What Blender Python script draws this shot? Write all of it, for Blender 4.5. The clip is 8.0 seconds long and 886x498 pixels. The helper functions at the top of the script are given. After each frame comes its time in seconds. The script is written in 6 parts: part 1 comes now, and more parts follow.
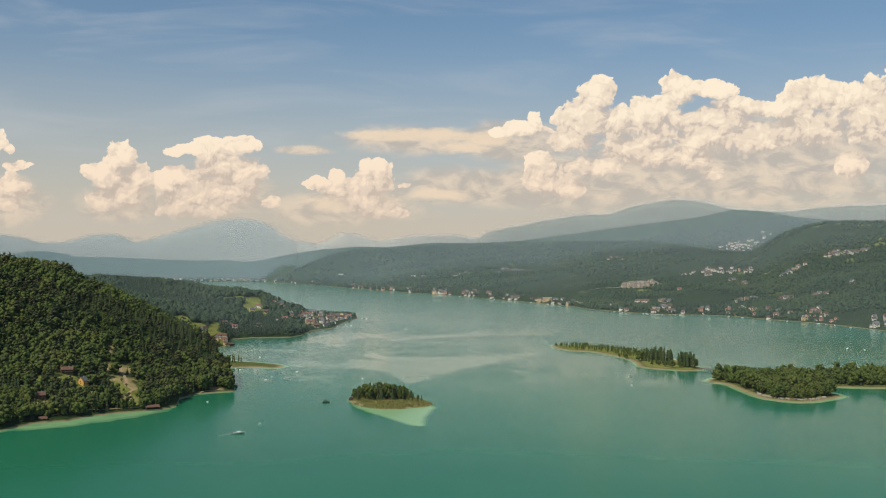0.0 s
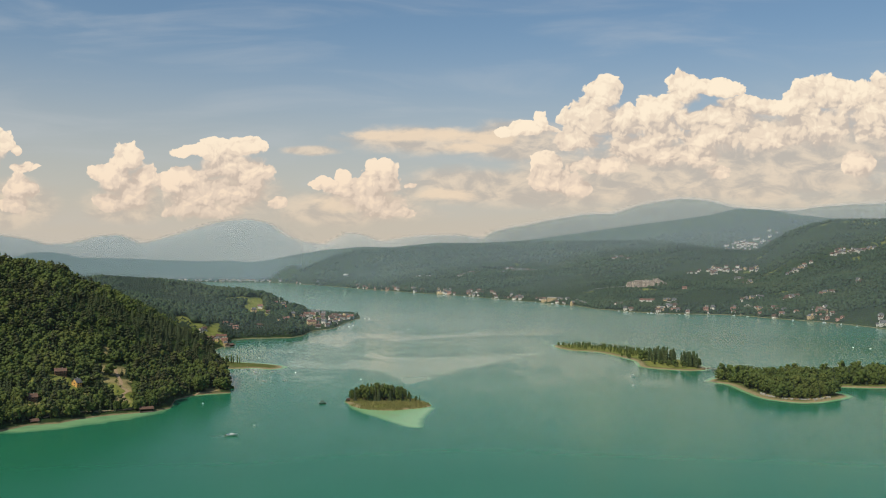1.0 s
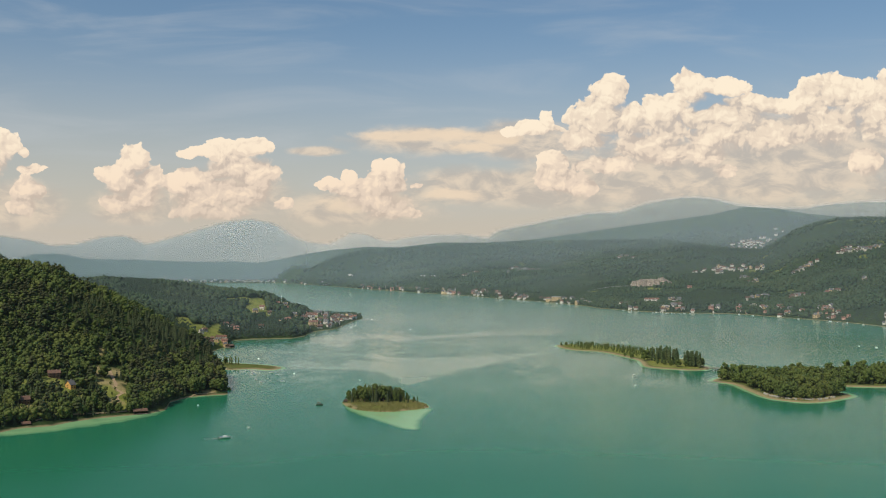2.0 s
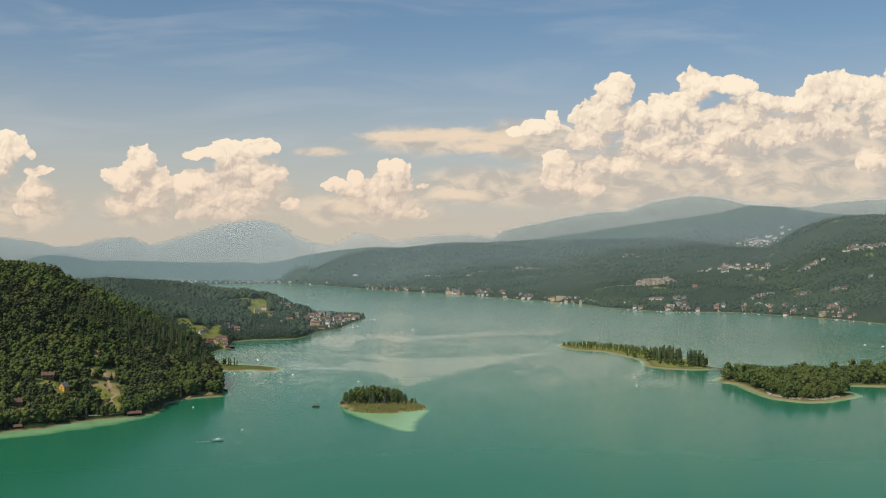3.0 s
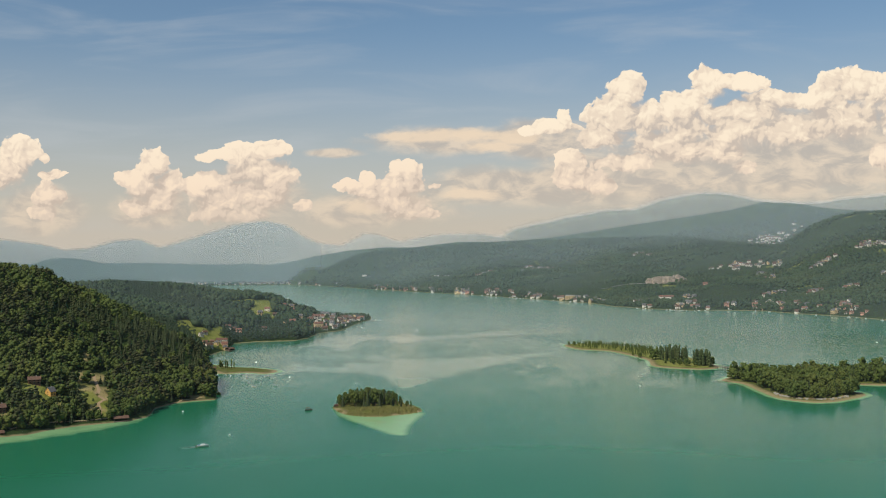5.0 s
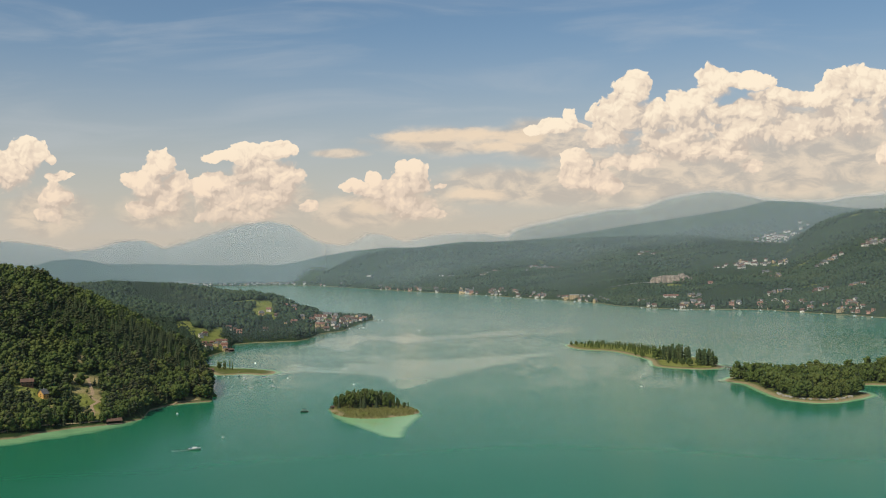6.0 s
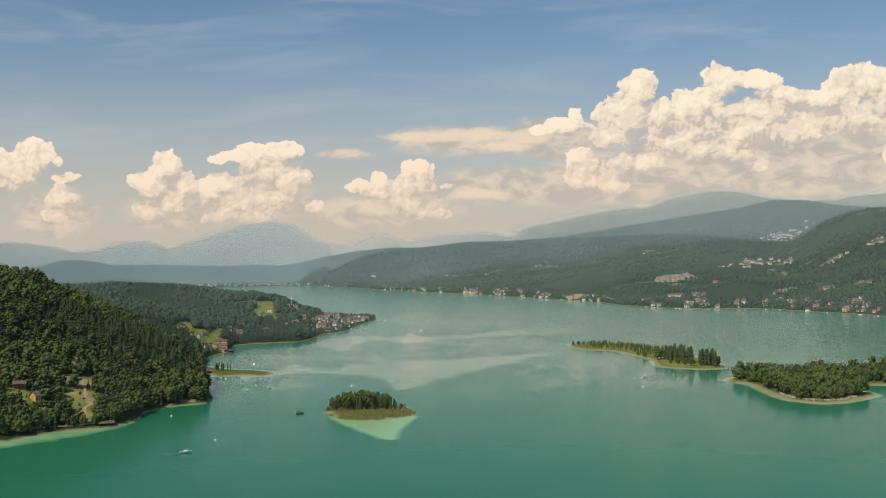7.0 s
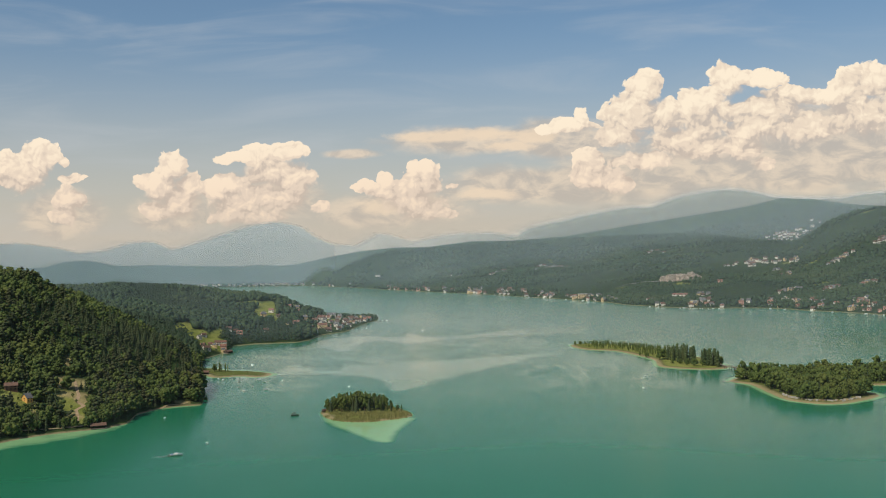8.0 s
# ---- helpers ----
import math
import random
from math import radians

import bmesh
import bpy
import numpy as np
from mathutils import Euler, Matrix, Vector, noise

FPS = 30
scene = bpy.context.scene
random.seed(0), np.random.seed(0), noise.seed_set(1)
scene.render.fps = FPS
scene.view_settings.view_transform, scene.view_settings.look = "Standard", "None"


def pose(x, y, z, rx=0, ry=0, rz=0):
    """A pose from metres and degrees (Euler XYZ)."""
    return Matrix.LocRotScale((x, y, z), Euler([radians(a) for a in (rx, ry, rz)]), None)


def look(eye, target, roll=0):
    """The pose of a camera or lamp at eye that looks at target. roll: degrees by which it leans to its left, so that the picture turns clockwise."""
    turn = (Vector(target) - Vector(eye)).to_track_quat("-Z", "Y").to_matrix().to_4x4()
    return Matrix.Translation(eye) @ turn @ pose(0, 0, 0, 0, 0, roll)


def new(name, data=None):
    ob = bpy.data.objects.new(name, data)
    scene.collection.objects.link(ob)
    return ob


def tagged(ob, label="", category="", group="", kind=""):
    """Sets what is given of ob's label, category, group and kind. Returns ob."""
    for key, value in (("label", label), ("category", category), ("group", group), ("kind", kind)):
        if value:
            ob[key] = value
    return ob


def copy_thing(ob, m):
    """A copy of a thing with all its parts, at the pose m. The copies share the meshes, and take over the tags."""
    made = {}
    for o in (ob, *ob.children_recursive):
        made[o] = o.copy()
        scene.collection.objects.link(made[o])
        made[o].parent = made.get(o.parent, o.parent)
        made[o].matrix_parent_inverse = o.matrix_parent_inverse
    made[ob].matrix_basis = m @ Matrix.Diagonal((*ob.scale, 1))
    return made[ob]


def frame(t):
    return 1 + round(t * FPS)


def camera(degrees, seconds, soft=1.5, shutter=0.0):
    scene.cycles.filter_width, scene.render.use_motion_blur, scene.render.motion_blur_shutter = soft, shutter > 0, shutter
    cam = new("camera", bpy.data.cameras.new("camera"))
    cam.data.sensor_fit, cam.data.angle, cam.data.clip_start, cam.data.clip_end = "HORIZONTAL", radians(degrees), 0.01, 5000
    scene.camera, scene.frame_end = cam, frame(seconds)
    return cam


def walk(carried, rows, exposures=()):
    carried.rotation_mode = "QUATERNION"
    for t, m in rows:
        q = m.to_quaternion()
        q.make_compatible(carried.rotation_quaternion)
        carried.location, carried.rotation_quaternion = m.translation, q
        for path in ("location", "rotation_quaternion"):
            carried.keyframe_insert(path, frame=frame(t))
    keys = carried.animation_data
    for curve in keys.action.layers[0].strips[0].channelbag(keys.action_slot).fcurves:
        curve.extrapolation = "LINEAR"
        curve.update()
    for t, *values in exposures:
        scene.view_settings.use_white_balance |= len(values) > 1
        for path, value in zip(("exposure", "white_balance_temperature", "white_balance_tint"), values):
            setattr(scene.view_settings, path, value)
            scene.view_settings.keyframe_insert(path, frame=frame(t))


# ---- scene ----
cam = camera(46.6, 8.0, soft=1.1)
# seconds, eye x y z in metres, yaw to the left, pitch up, roll in degrees
ROWS = [
    (0.0, 0.00, 0.00, 100.00, 0.000, 0.678, 0.564),
    (0.5, 3.06, 4.79, 99.71, 0.177, 0.676, 0.475),
    (1.0, 6.09, 9.57, 99.42, 0.355, 0.675, 0.377),
    (1.5, 9.08, 14.32, 99.15, 0.532, 0.674, 0.272),
    (2.0, 12.05, 19.06, 98.88, 0.709, 0.674, 0.162),
    (2.5, 14.98, 23.79, 98.62, 0.886, 0.675, 0.048),
    (3.0, 17.89, 28.51, 98.36, 1.063, 0.676, -0.069),
    (3.5, 20.77, 33.23, 98.11, 1.238, 0.677, -0.187),
    (4.0, 23.64, 37.94, 97.86, 1.413, 0.679, -0.304),
    (4.5, 26.48, 42.66, 97.61, 1.587, 0.680, -0.419),
    (5.0, 29.31, 47.38, 97.37, 1.759, 0.682, -0.530),
    (5.5, 32.12, 52.12, 97.14, 1.931, 0.684, -0.636),
    (6.0, 34.91, 56.86, 96.90, 2.101, 0.686, -0.736),
    (6.5, 37.70, 61.62, 96.67, 2.269, 0.687, -0.828),
    (7.0, 40.48, 66.39, 96.44, 2.435, 0.689, -0.910),
    (7.5, 43.25, 71.19, 96.20, 2.600, 0.690, -0.981),
    (8.0, 46.02, 76.01, 95.97, 2.762, 0.690, -1.040),
]
walk(cam, [(t, pose(x, y, z, 0, 0, yaw) @ pose(0, 0, 0, 90 + pitch) @ pose(0, 0, 0, 0, 0, roll)) for t, x, y, z, yaw, pitch, roll in ROWS], [(0.0, 0.0, 6720, 10), (8.0, 0.0, 6720, 10)])

# ---------------------------------------------------------------- nodes
def node(tree, kind, at=None, **values):
    """A node with its settings; keys of at are input sockets: a number, a tuple or another node's output."""
    n = tree.nodes.new(kind)
    for key, value in values.items():
        setattr(n, key, value)
    for key, value in (at or {}).items():
        if isinstance(value, bpy.types.NodeSocket):
            tree.links.new(value, n.inputs[key])
        else:
            n.inputs[key].default_value = value
    return n


def calc(tree, op, a, b=0.0, c=0.0, clamp=False):
    return node(tree, "ShaderNodeMath", {0: a, 1: b, 2: c}, operation=op, use_clamp=clamp).outputs[0]


def vec(tree, op, a, b=(0, 0, 0), c=None):
    at = {0: a, 1: b}
    if c is not None:
        at[2] = c
    return node(tree, "ShaderNodeVectorMath", at, operation=op)


def step(tree, value, low, high, a=0.0, b=1.0):
    return node(tree, "ShaderNodeMapRange", {0: value, 1: low, 2: high, 3: a, 4: b}, interpolation_type="SMOOTHSTEP").outputs[0]


def blend(tree, factor, a, b, mode="MIX"):
    n = node(tree, "ShaderNodeMix", data_type="RGBA", blend_type=mode)
    for socket, value in ((n.inputs[0], factor), (n.inputs[6], a), (n.inputs[7], b)):
        if isinstance(value, bpy.types.NodeSocket):
            tree.links.new(value, socket)
        else:
            socket.default_value = value if not isinstance(value, tuple) or len(value) == 4 else (*value, 1)
    return n.outputs[2]


# ---------------------------------------------------------------- sky and sun
SUN_AZIMUTH, SUN_HEIGHT = -142.0, 48.0
world = bpy.data.worlds.new("sky")
scene.world = world
world.use_nodes = True
wt = world.node_tree
wt.nodes.clear()

# Cumulus banks over the horizon: middle and half axes, as tangents of bearing and height.
PUFFS_LEFT = [(-0.4490, 0.1104, 0.0198, 0.0158), (-0.4670, 0.0955, 0.0277, 0.0224), (-0.4237, 0.1080, 0.0046, 0.0046), (-0.4164, 0.0912, 0.0119, 0.0059), (-0.4187, 0.0690, 0.0158, 0.0145), (-0.4210, 0.0524, 0.0145, 0.0106), (-0.3135, 0.0971, 0.0145, 0.0158), (-0.3230, 0.0795, 0.0198, 0.0172), (-0.2996, 0.0804, 0.0158, 0.0112), (-0.3414, 0.0835, 0.0158, 0.0092), (-0.3080, 0.0638, 0.0211, 0.0224), (-0.3270, 0.0540, 0.0172, 0.0119)]
PUFFS_CENTRE = [(-0.2561, 0.0790, 0.0172, 0.0125), (-0.2745, 0.0736, 0.0172, 0.0092), (-0.2243, 0.1097, 0.0185, 0.0092), (-0.1977, 0.1117, 0.0178, 0.0112), (-0.2449, 0.1066, 0.0251, 0.0059), (-0.2188, 0.0909, 0.0251, 0.0172), (-0.1961, 0.0841, 0.0238, 0.0198), (-0.2145, 0.0660, 0.0383, 0.0172), (-0.2489, 0.0607, 0.0304, 0.0145), (-0.1674, 0.0546, 0.0098, 0.0066), (-0.2368, 0.0468, 0.0396, 0.0079), (-0.1026, 0.0828, 0.0079, 0.0092), (-0.1192, 0.0763, 0.0158, 0.0066), (-0.0760, 0.0909, 0.0066, 0.0098), (-0.0644, 0.0914, 0.0085, 0.0085), (-0.0673, 0.0776, 0.0204, 0.0172), (-0.0982, 0.0690, 0.0238, 0.0112), (-0.0762, 0.0589, 0.0343, 0.0132), (-0.0375, 0.0746, 0.0079, 0.0032), (-0.0625, 0.0467, 0.0290, 0.0079)]
PUFFS_MID = [(0.0726, 0.1315, 0.0178, 0.0078), (0.0863, 0.1369, 0.0100, 0.0089), (0.0726, 0.1282, 0.0333, 0.0067), (0.0943, 0.0968, 0.0144, 0.0100), (0.0996, 0.0786, 0.0244, 0.0133), (0.1214, 0.0719, 0.0167, 0.0100)]
PUFFS_RIGHT = [(0.1483, 0.1622, 0.0189, 0.0178), (0.1411, 0.1403, 0.0300, 0.0222), (0.1656, 0.1346, 0.0256, 0.0200), (0.1272, 0.1184, 0.0278, 0.0133), (0.1763, 0.1126, 0.0256, 0.0200), (0.1956, 0.1453, 0.0144, 0.0189), (0.2120, 0.1506, 0.0156, 0.0167), (0.2064, 0.1288, 0.0222, 0.0222), (0.2258, 0.1697, 0.0200, 0.0167), (0.2584, 0.1694, 0.0333, 0.0089), (0.2337, 0.1395, 0.0222, 0.0122), (0.2690, 0.1419, 0.0389, 0.0133), (0.2854, 0.1554, 0.0233, 0.0089), (0.3124, 0.1497, 0.0200, 0.0111), (0.2580, 0.1228, 0.0444, 0.0167), (0.2035, 0.1041, 0.0389, 0.0144), (0.2415, 0.1038, 0.0222, 0.0133), (0.3013, 0.1225, 0.0333, 0.0167)]
PUFFS_EAST = [(0.3395, 0.1522, 0.0222, 0.0189), (0.3666, 0.1629, 0.0256, 0.0189), (0.3882, 0.1599, 0.0222, 0.0189), (0.4204, 0.1460, 0.0389, 0.0333), (0.3555, 0.1329, 0.0367, 0.0244), (0.4527, 0.1512, 0.0389, 0.0389), (0.1489, 0.0936, 0.0333, 0.0089), (0.2631, 0.0883, 0.0111, 0.0078), (0.3983, 0.0971, 0.0167, 0.0133)]
VEILS = [(0.2739, 0.0872, 0.2333, 0.0389), (0.1379, 0.0772, 0.1111, 0.0333), (-0.0153, 0.1169, 0.1056, 0.0167), (0.0394, 0.0724, 0.1111, 0.0222), (-0.2256, 0.0633, 0.0722, 0.0278), (-0.0928, 0.0513, 0.0889, 0.0222), (-0.3147, 0.0528, 0.0500, 0.0222), (-0.4266, 0.0535, 0.0500, 0.0278), (0.3553, 0.1138, 0.1222, 0.0444), (-0.1367, 0.1068, 0.0333, 0.0056), (0.0670, 0.1162, 0.0667, 0.0222)]
STREAKS = [(-0.1038, 0.0542, 0.0333, 0.0100), (-0.0046, 0.0645, 0.0389, 0.0067), (0.0231, 0.1111, 0.0333, 0.0067), (-0.0098, 0.1223, 0.0500, 0.0078), (-0.0428, 0.1215, 0.0389, 0.0067), (0.0424, 0.1191, 0.0278, 0.0100), (-0.0704, 0.1228, 0.0333, 0.0056)]


def cover(tree, place, puffs, soft):
    """How deep a place lies inside a bank of puffs: 1 in a puff's middle, 0 at its edge, less outside."""
    least = None
    for u, v, a, b in puffs:
        off = vec(tree, "MULTIPLY_ADD", place, (1 / a, 1 / b, 0), (-u / a, -v / b, 0)).outputs[0]
        far = vec(tree, "LENGTH", off).outputs["Value"]
        least = far if least is None else calc(tree, "SMOOTH_MIN", least, far, soft)
    return calc(tree, "SUBTRACT", 1.0, least)


def bank_group():
    """The banks' broad shape: how deep a place lies in a heap."""
    g = bpy.data.node_groups.new("bank", "ShaderNodeTree")
    g.interface.new_socket("Place", in_out="INPUT", socket_type="NodeSocketVector")
    g.interface.new_socket("Depth", in_out="OUTPUT", socket_type="NodeSocketFloat")
    ends = g.nodes.new("NodeGroupInput"), g.nodes.new("NodeGroupOutput")
    inside_bank = cover(g, ends[0].outputs[0], PUFFS_LEFT + PUFFS_CENTRE + PUFFS_MID + PUFFS_RIGHT + PUFFS_EAST, 0.12)
    g.links.new(inside_bank, ends[1].inputs[0])
    return g


def billow_group():
    """Round lumps at three sizes on the heaps: 0 in a fold, 1 on a lump's top."""
    g = bpy.data.node_groups.new("billows", "ShaderNodeTree")
    g.interface.new_socket("Place", in_out="INPUT", socket_type="NodeSocketVector")
    g.interface.new_socket("Height", in_out="OUTPUT", socket_type="NodeSocketFloat")
    ends = g.nodes.new("NodeGroupInput"), g.nodes.new("NodeGroupOutput")
    place = ends[0].outputs[0]
    heaps = node(g, "ShaderNodeTexVoronoi", {"Vector": place, "Scale": 52.0, "Smoothness": 0.6}, feature="SMOOTH_F1").outputs["Distance"]
    lumps = node(g, "ShaderNodeTexVoronoi", {"Vector": place, "Scale": 120.0, "Detail": 1.4, "Roughness": 0.55, "Lacunarity": 2.2, "Smoothness": 0.45}, feature="SMOOTH_F1", normalize=True).outputs["Distance"]
    grain = node(g, "ShaderNodeTexNoise", {"Vector": place, "Scale": 150.0, "Detail": 6.0, "Roughness": 0.6}).outputs[0]
    high = calc(g, "MULTIPLY_ADD", heaps, -0.50, 1.0)
    high = calc(g, "MULTIPLY_ADD", lumps, -0.85, high)
    g.links.new(calc(g, "MULTIPLY_ADD", grain, 0.26, high), ends[1].inputs[0])
    return g


BANK, BILLOWS = bank_group(), billow_group()


def build_sky(t):
    way = node(t, "ShaderNodeTexCoord").outputs["Generated"]
    x, y, z = node(t, "ShaderNodeSeparateXYZ", {0: way}).outputs
    ahead = calc(t, "MAXIMUM", y, 0.05)
    u, v = calc(t, "DIVIDE", x, ahead), calc(t, "DIVIDE", z, ahead)
    place = node(t, "ShaderNodeCombineXYZ", {0: u, 1: v, 2: 0.0}).outputs[0]
    air = node(t, "ShaderNodeTexSky", sky_type="NISHITA", sun_disc=False, sun_elevation=radians(SUN_HEIGHT), sun_rotation=radians(SUN_AZIMUTH), altitude=500.0, air_density=1.0, dust_density=2.0, ozone_density=1.5).outputs[0]
    air = blend(t, 1.0, air, (0.078, 0.090, 0.094), "MULTIPLY")
    # summer haze over the horizon
    haze = step(t, z, -0.02, 0.235, 1.0, 0.0)
    colour = blend(t, calc(t, "MULTIPLY", haze, 0.95), air, (0.58, 0.53, 0.46))
    # thin high streaks
    streak_at = vec(t, "MULTIPLY", place, (4.0, 26.0, 0)).outputs[0]
    streak = node(t, "ShaderNodeTexNoise", {"Vector": streak_at, "Scale": 1.0, "Detail": 6.0, "Roughness": 0.55, "Distortion": 0.6}).outputs[0]
    colour = blend(t, calc(t, "MULTIPLY", step(t, streak, 0.45, 0.75), 0.30), colour, (0.52, 0.56, 0.60))
    before = step(t, y, 0.3, 0.6)
    # grey veils and thin streaks behind the heaps
    rag = node(t, "ShaderNodeTexNoise", {"Vector": vec(t, "MULTIPLY", place, (1.0, 2.6, 0)).outputs[0], "Scale": 16.0, "Detail": 7.0, "Roughness": 0.62}).outputs[0]
    veil = calc(t, "MULTIPLY_ADD", rag, 1.1, cover(t, place, VEILS, 0.2))
    veil = calc(t, "MULTIPLY", step(t, veil, 0.45, 1.05), before)
    tone = node(t, "ShaderNodeTexNoise", {"Vector": vec(t, "MULTIPLY", place, (1.0, 2.0, 0)).outputs[0], "Scale": 30.0, "Detail": 7.0, "Roughness": 0.6, "Distortion": 0.5}).outputs[0]
    veil_colour = blend(t, step(t, tone, 0.38, 0.64), (0.52, 0.47, 0.42), (0.80, 0.67, 0.53))
    colour = blend(t, calc(t, "MULTIPLY", veil, 0.8), colour, veil_colour)
    torn = node(t, "ShaderNodeTexNoise", {"Vector": vec(t, "MULTIPLY", place, (1.0, 2.4, 0)).outputs[0], "Scale": 40.0, "Detail": 7.0, "Roughness": 0.62}).outputs[0]
    thin = calc(t, "MULTIPLY_ADD", torn, 1.9, cover(t, place, STREAKS, 0.15))
    colour = blend(t, calc(t, "MULTIPLY", step(t, thin, 0.85, 1.6), 0.85), colour, (0.84, 0.69, 0.53))
    # sunlit heaps
    warp = node(t, "ShaderNodeTexNoise", {"Vector": place, "Scale": 40.0, "Detail": 3.0, "Roughness": 0.55})
    moved = vec(t, "MULTIPLY_ADD", warp.outputs["Color"], (0.020, 0.018, 0), place).outputs[0]
    moved = vec(t, "ADD", moved, (-0.010, -0.009, 0)).outputs[0]

    def sample(group, off):
        one = t.nodes.new("ShaderNodeGroup")
        one.node_tree = group
        t.links.new(vec(t, "ADD", moved, off).outputs[0], one.inputs[0])
        return one.outputs[0]

    bank, bank_up = sample(BANK, (0, 0, 0)), sample(BANK, (-0.006, 0.014, 0))
    high, high_up, high_far = sample(BILLOWS, (0, 0, 0)), sample(BILLOWS, (-0.0016, 0.0026, 0)), sample(BILLOWS, (-0.0050, 0.0085, 0))
    deep = calc(t, "ADD", calc(t, "MINIMUM", bank, 0.60), calc(t, "MULTIPLY_ADD", high, 0.95, -0.50))
    # crisp tops, ragged and soft feet
    foot_soft = step(t, calc(t, "SUBTRACT", bank, bank_up), -0.35, 0.15, 0.55, 0.09)
    edge = calc(t, "DIVIDE", deep, foot_soft, clamp=True)
    edge = calc(t, "MULTIPLY", step(t, edge, 0.0, 1.0), before)
    edge = calc(t, "MULTIPLY", edge, step(t, v, 0.018, 0.046, 0.15, 1.0))
    lit = calc(t, "MULTIPLY_ADD", calc(t, "SUBTRACT", high, high_up), 0.95, 0.46)
    lit = calc(t, "MULTIPLY_ADD", calc(t, "SUBTRACT", high, high_far), 0.75, lit)
    lit = calc(t, "MULTIPLY_ADD", calc(t, "SUBTRACT", calc(t, "MINIMUM", bank, 0.8), calc(t, "MINIMUM", bank_up, 0.8)), 0.42, lit)
    lit = calc(t, "MULTIPLY_ADD", high, 0.30, calc(t, "ADD", lit, -0.22))
    lit = step(t, lit, 0.0, 1.0)
    low = step(t, v, 0.05, 0.15)
    dark, bright = blend(t, low, (0.58, 0.49, 0.42), (0.56, 0.50, 0.45)), blend(t, low, (0.92, 0.75, 0.59), (0.97, 0.85, 0.68))
    middle = blend(t, low, (0.77, 0.64, 0.53), (0.83, 0.71, 0.58))
    shade = blend(t, step(t, lit, 0.5, 1.0), blend(t, step(t, lit, 0.0, 0.5), dark, middle), bright)
    colour = blend(t, edge, colour, shade)
    # the air's haze in front of the lowest clouds
    near = calc(t, "MULTIPLY", step(t, z, 0.0, 0.080, 1.0, 0.0), 0.52)
    colour = blend(t, near, colour, (0.58, 0.51, 0.42))
    back = node(t, "ShaderNodeBackground", {0: colour, 1: 1.0})
    t.links.new(back.outputs[0], node(t, "ShaderNodeOutputWorld").inputs[0])


build_sky(wt)

sun = new("sun", bpy.data.lights.new("sun", "SUN"))
sun.data.energy, sun.data.angle, sun.data.color = 3.2, radians(0.6), (1.0, 0.925, 0.77)
SUN_WAY = Vector((math.sin(radians(SUN_AZIMUTH)) * math.cos(radians(SUN_HEIGHT)), math.cos(radians(SUN_AZIMUTH)) * math.cos(radians(SUN_HEIGHT)), math.sin(radians(SUN_HEIGHT))))
sun.matrix_world = look(SUN_WAY * 900, (0, 0, 0))

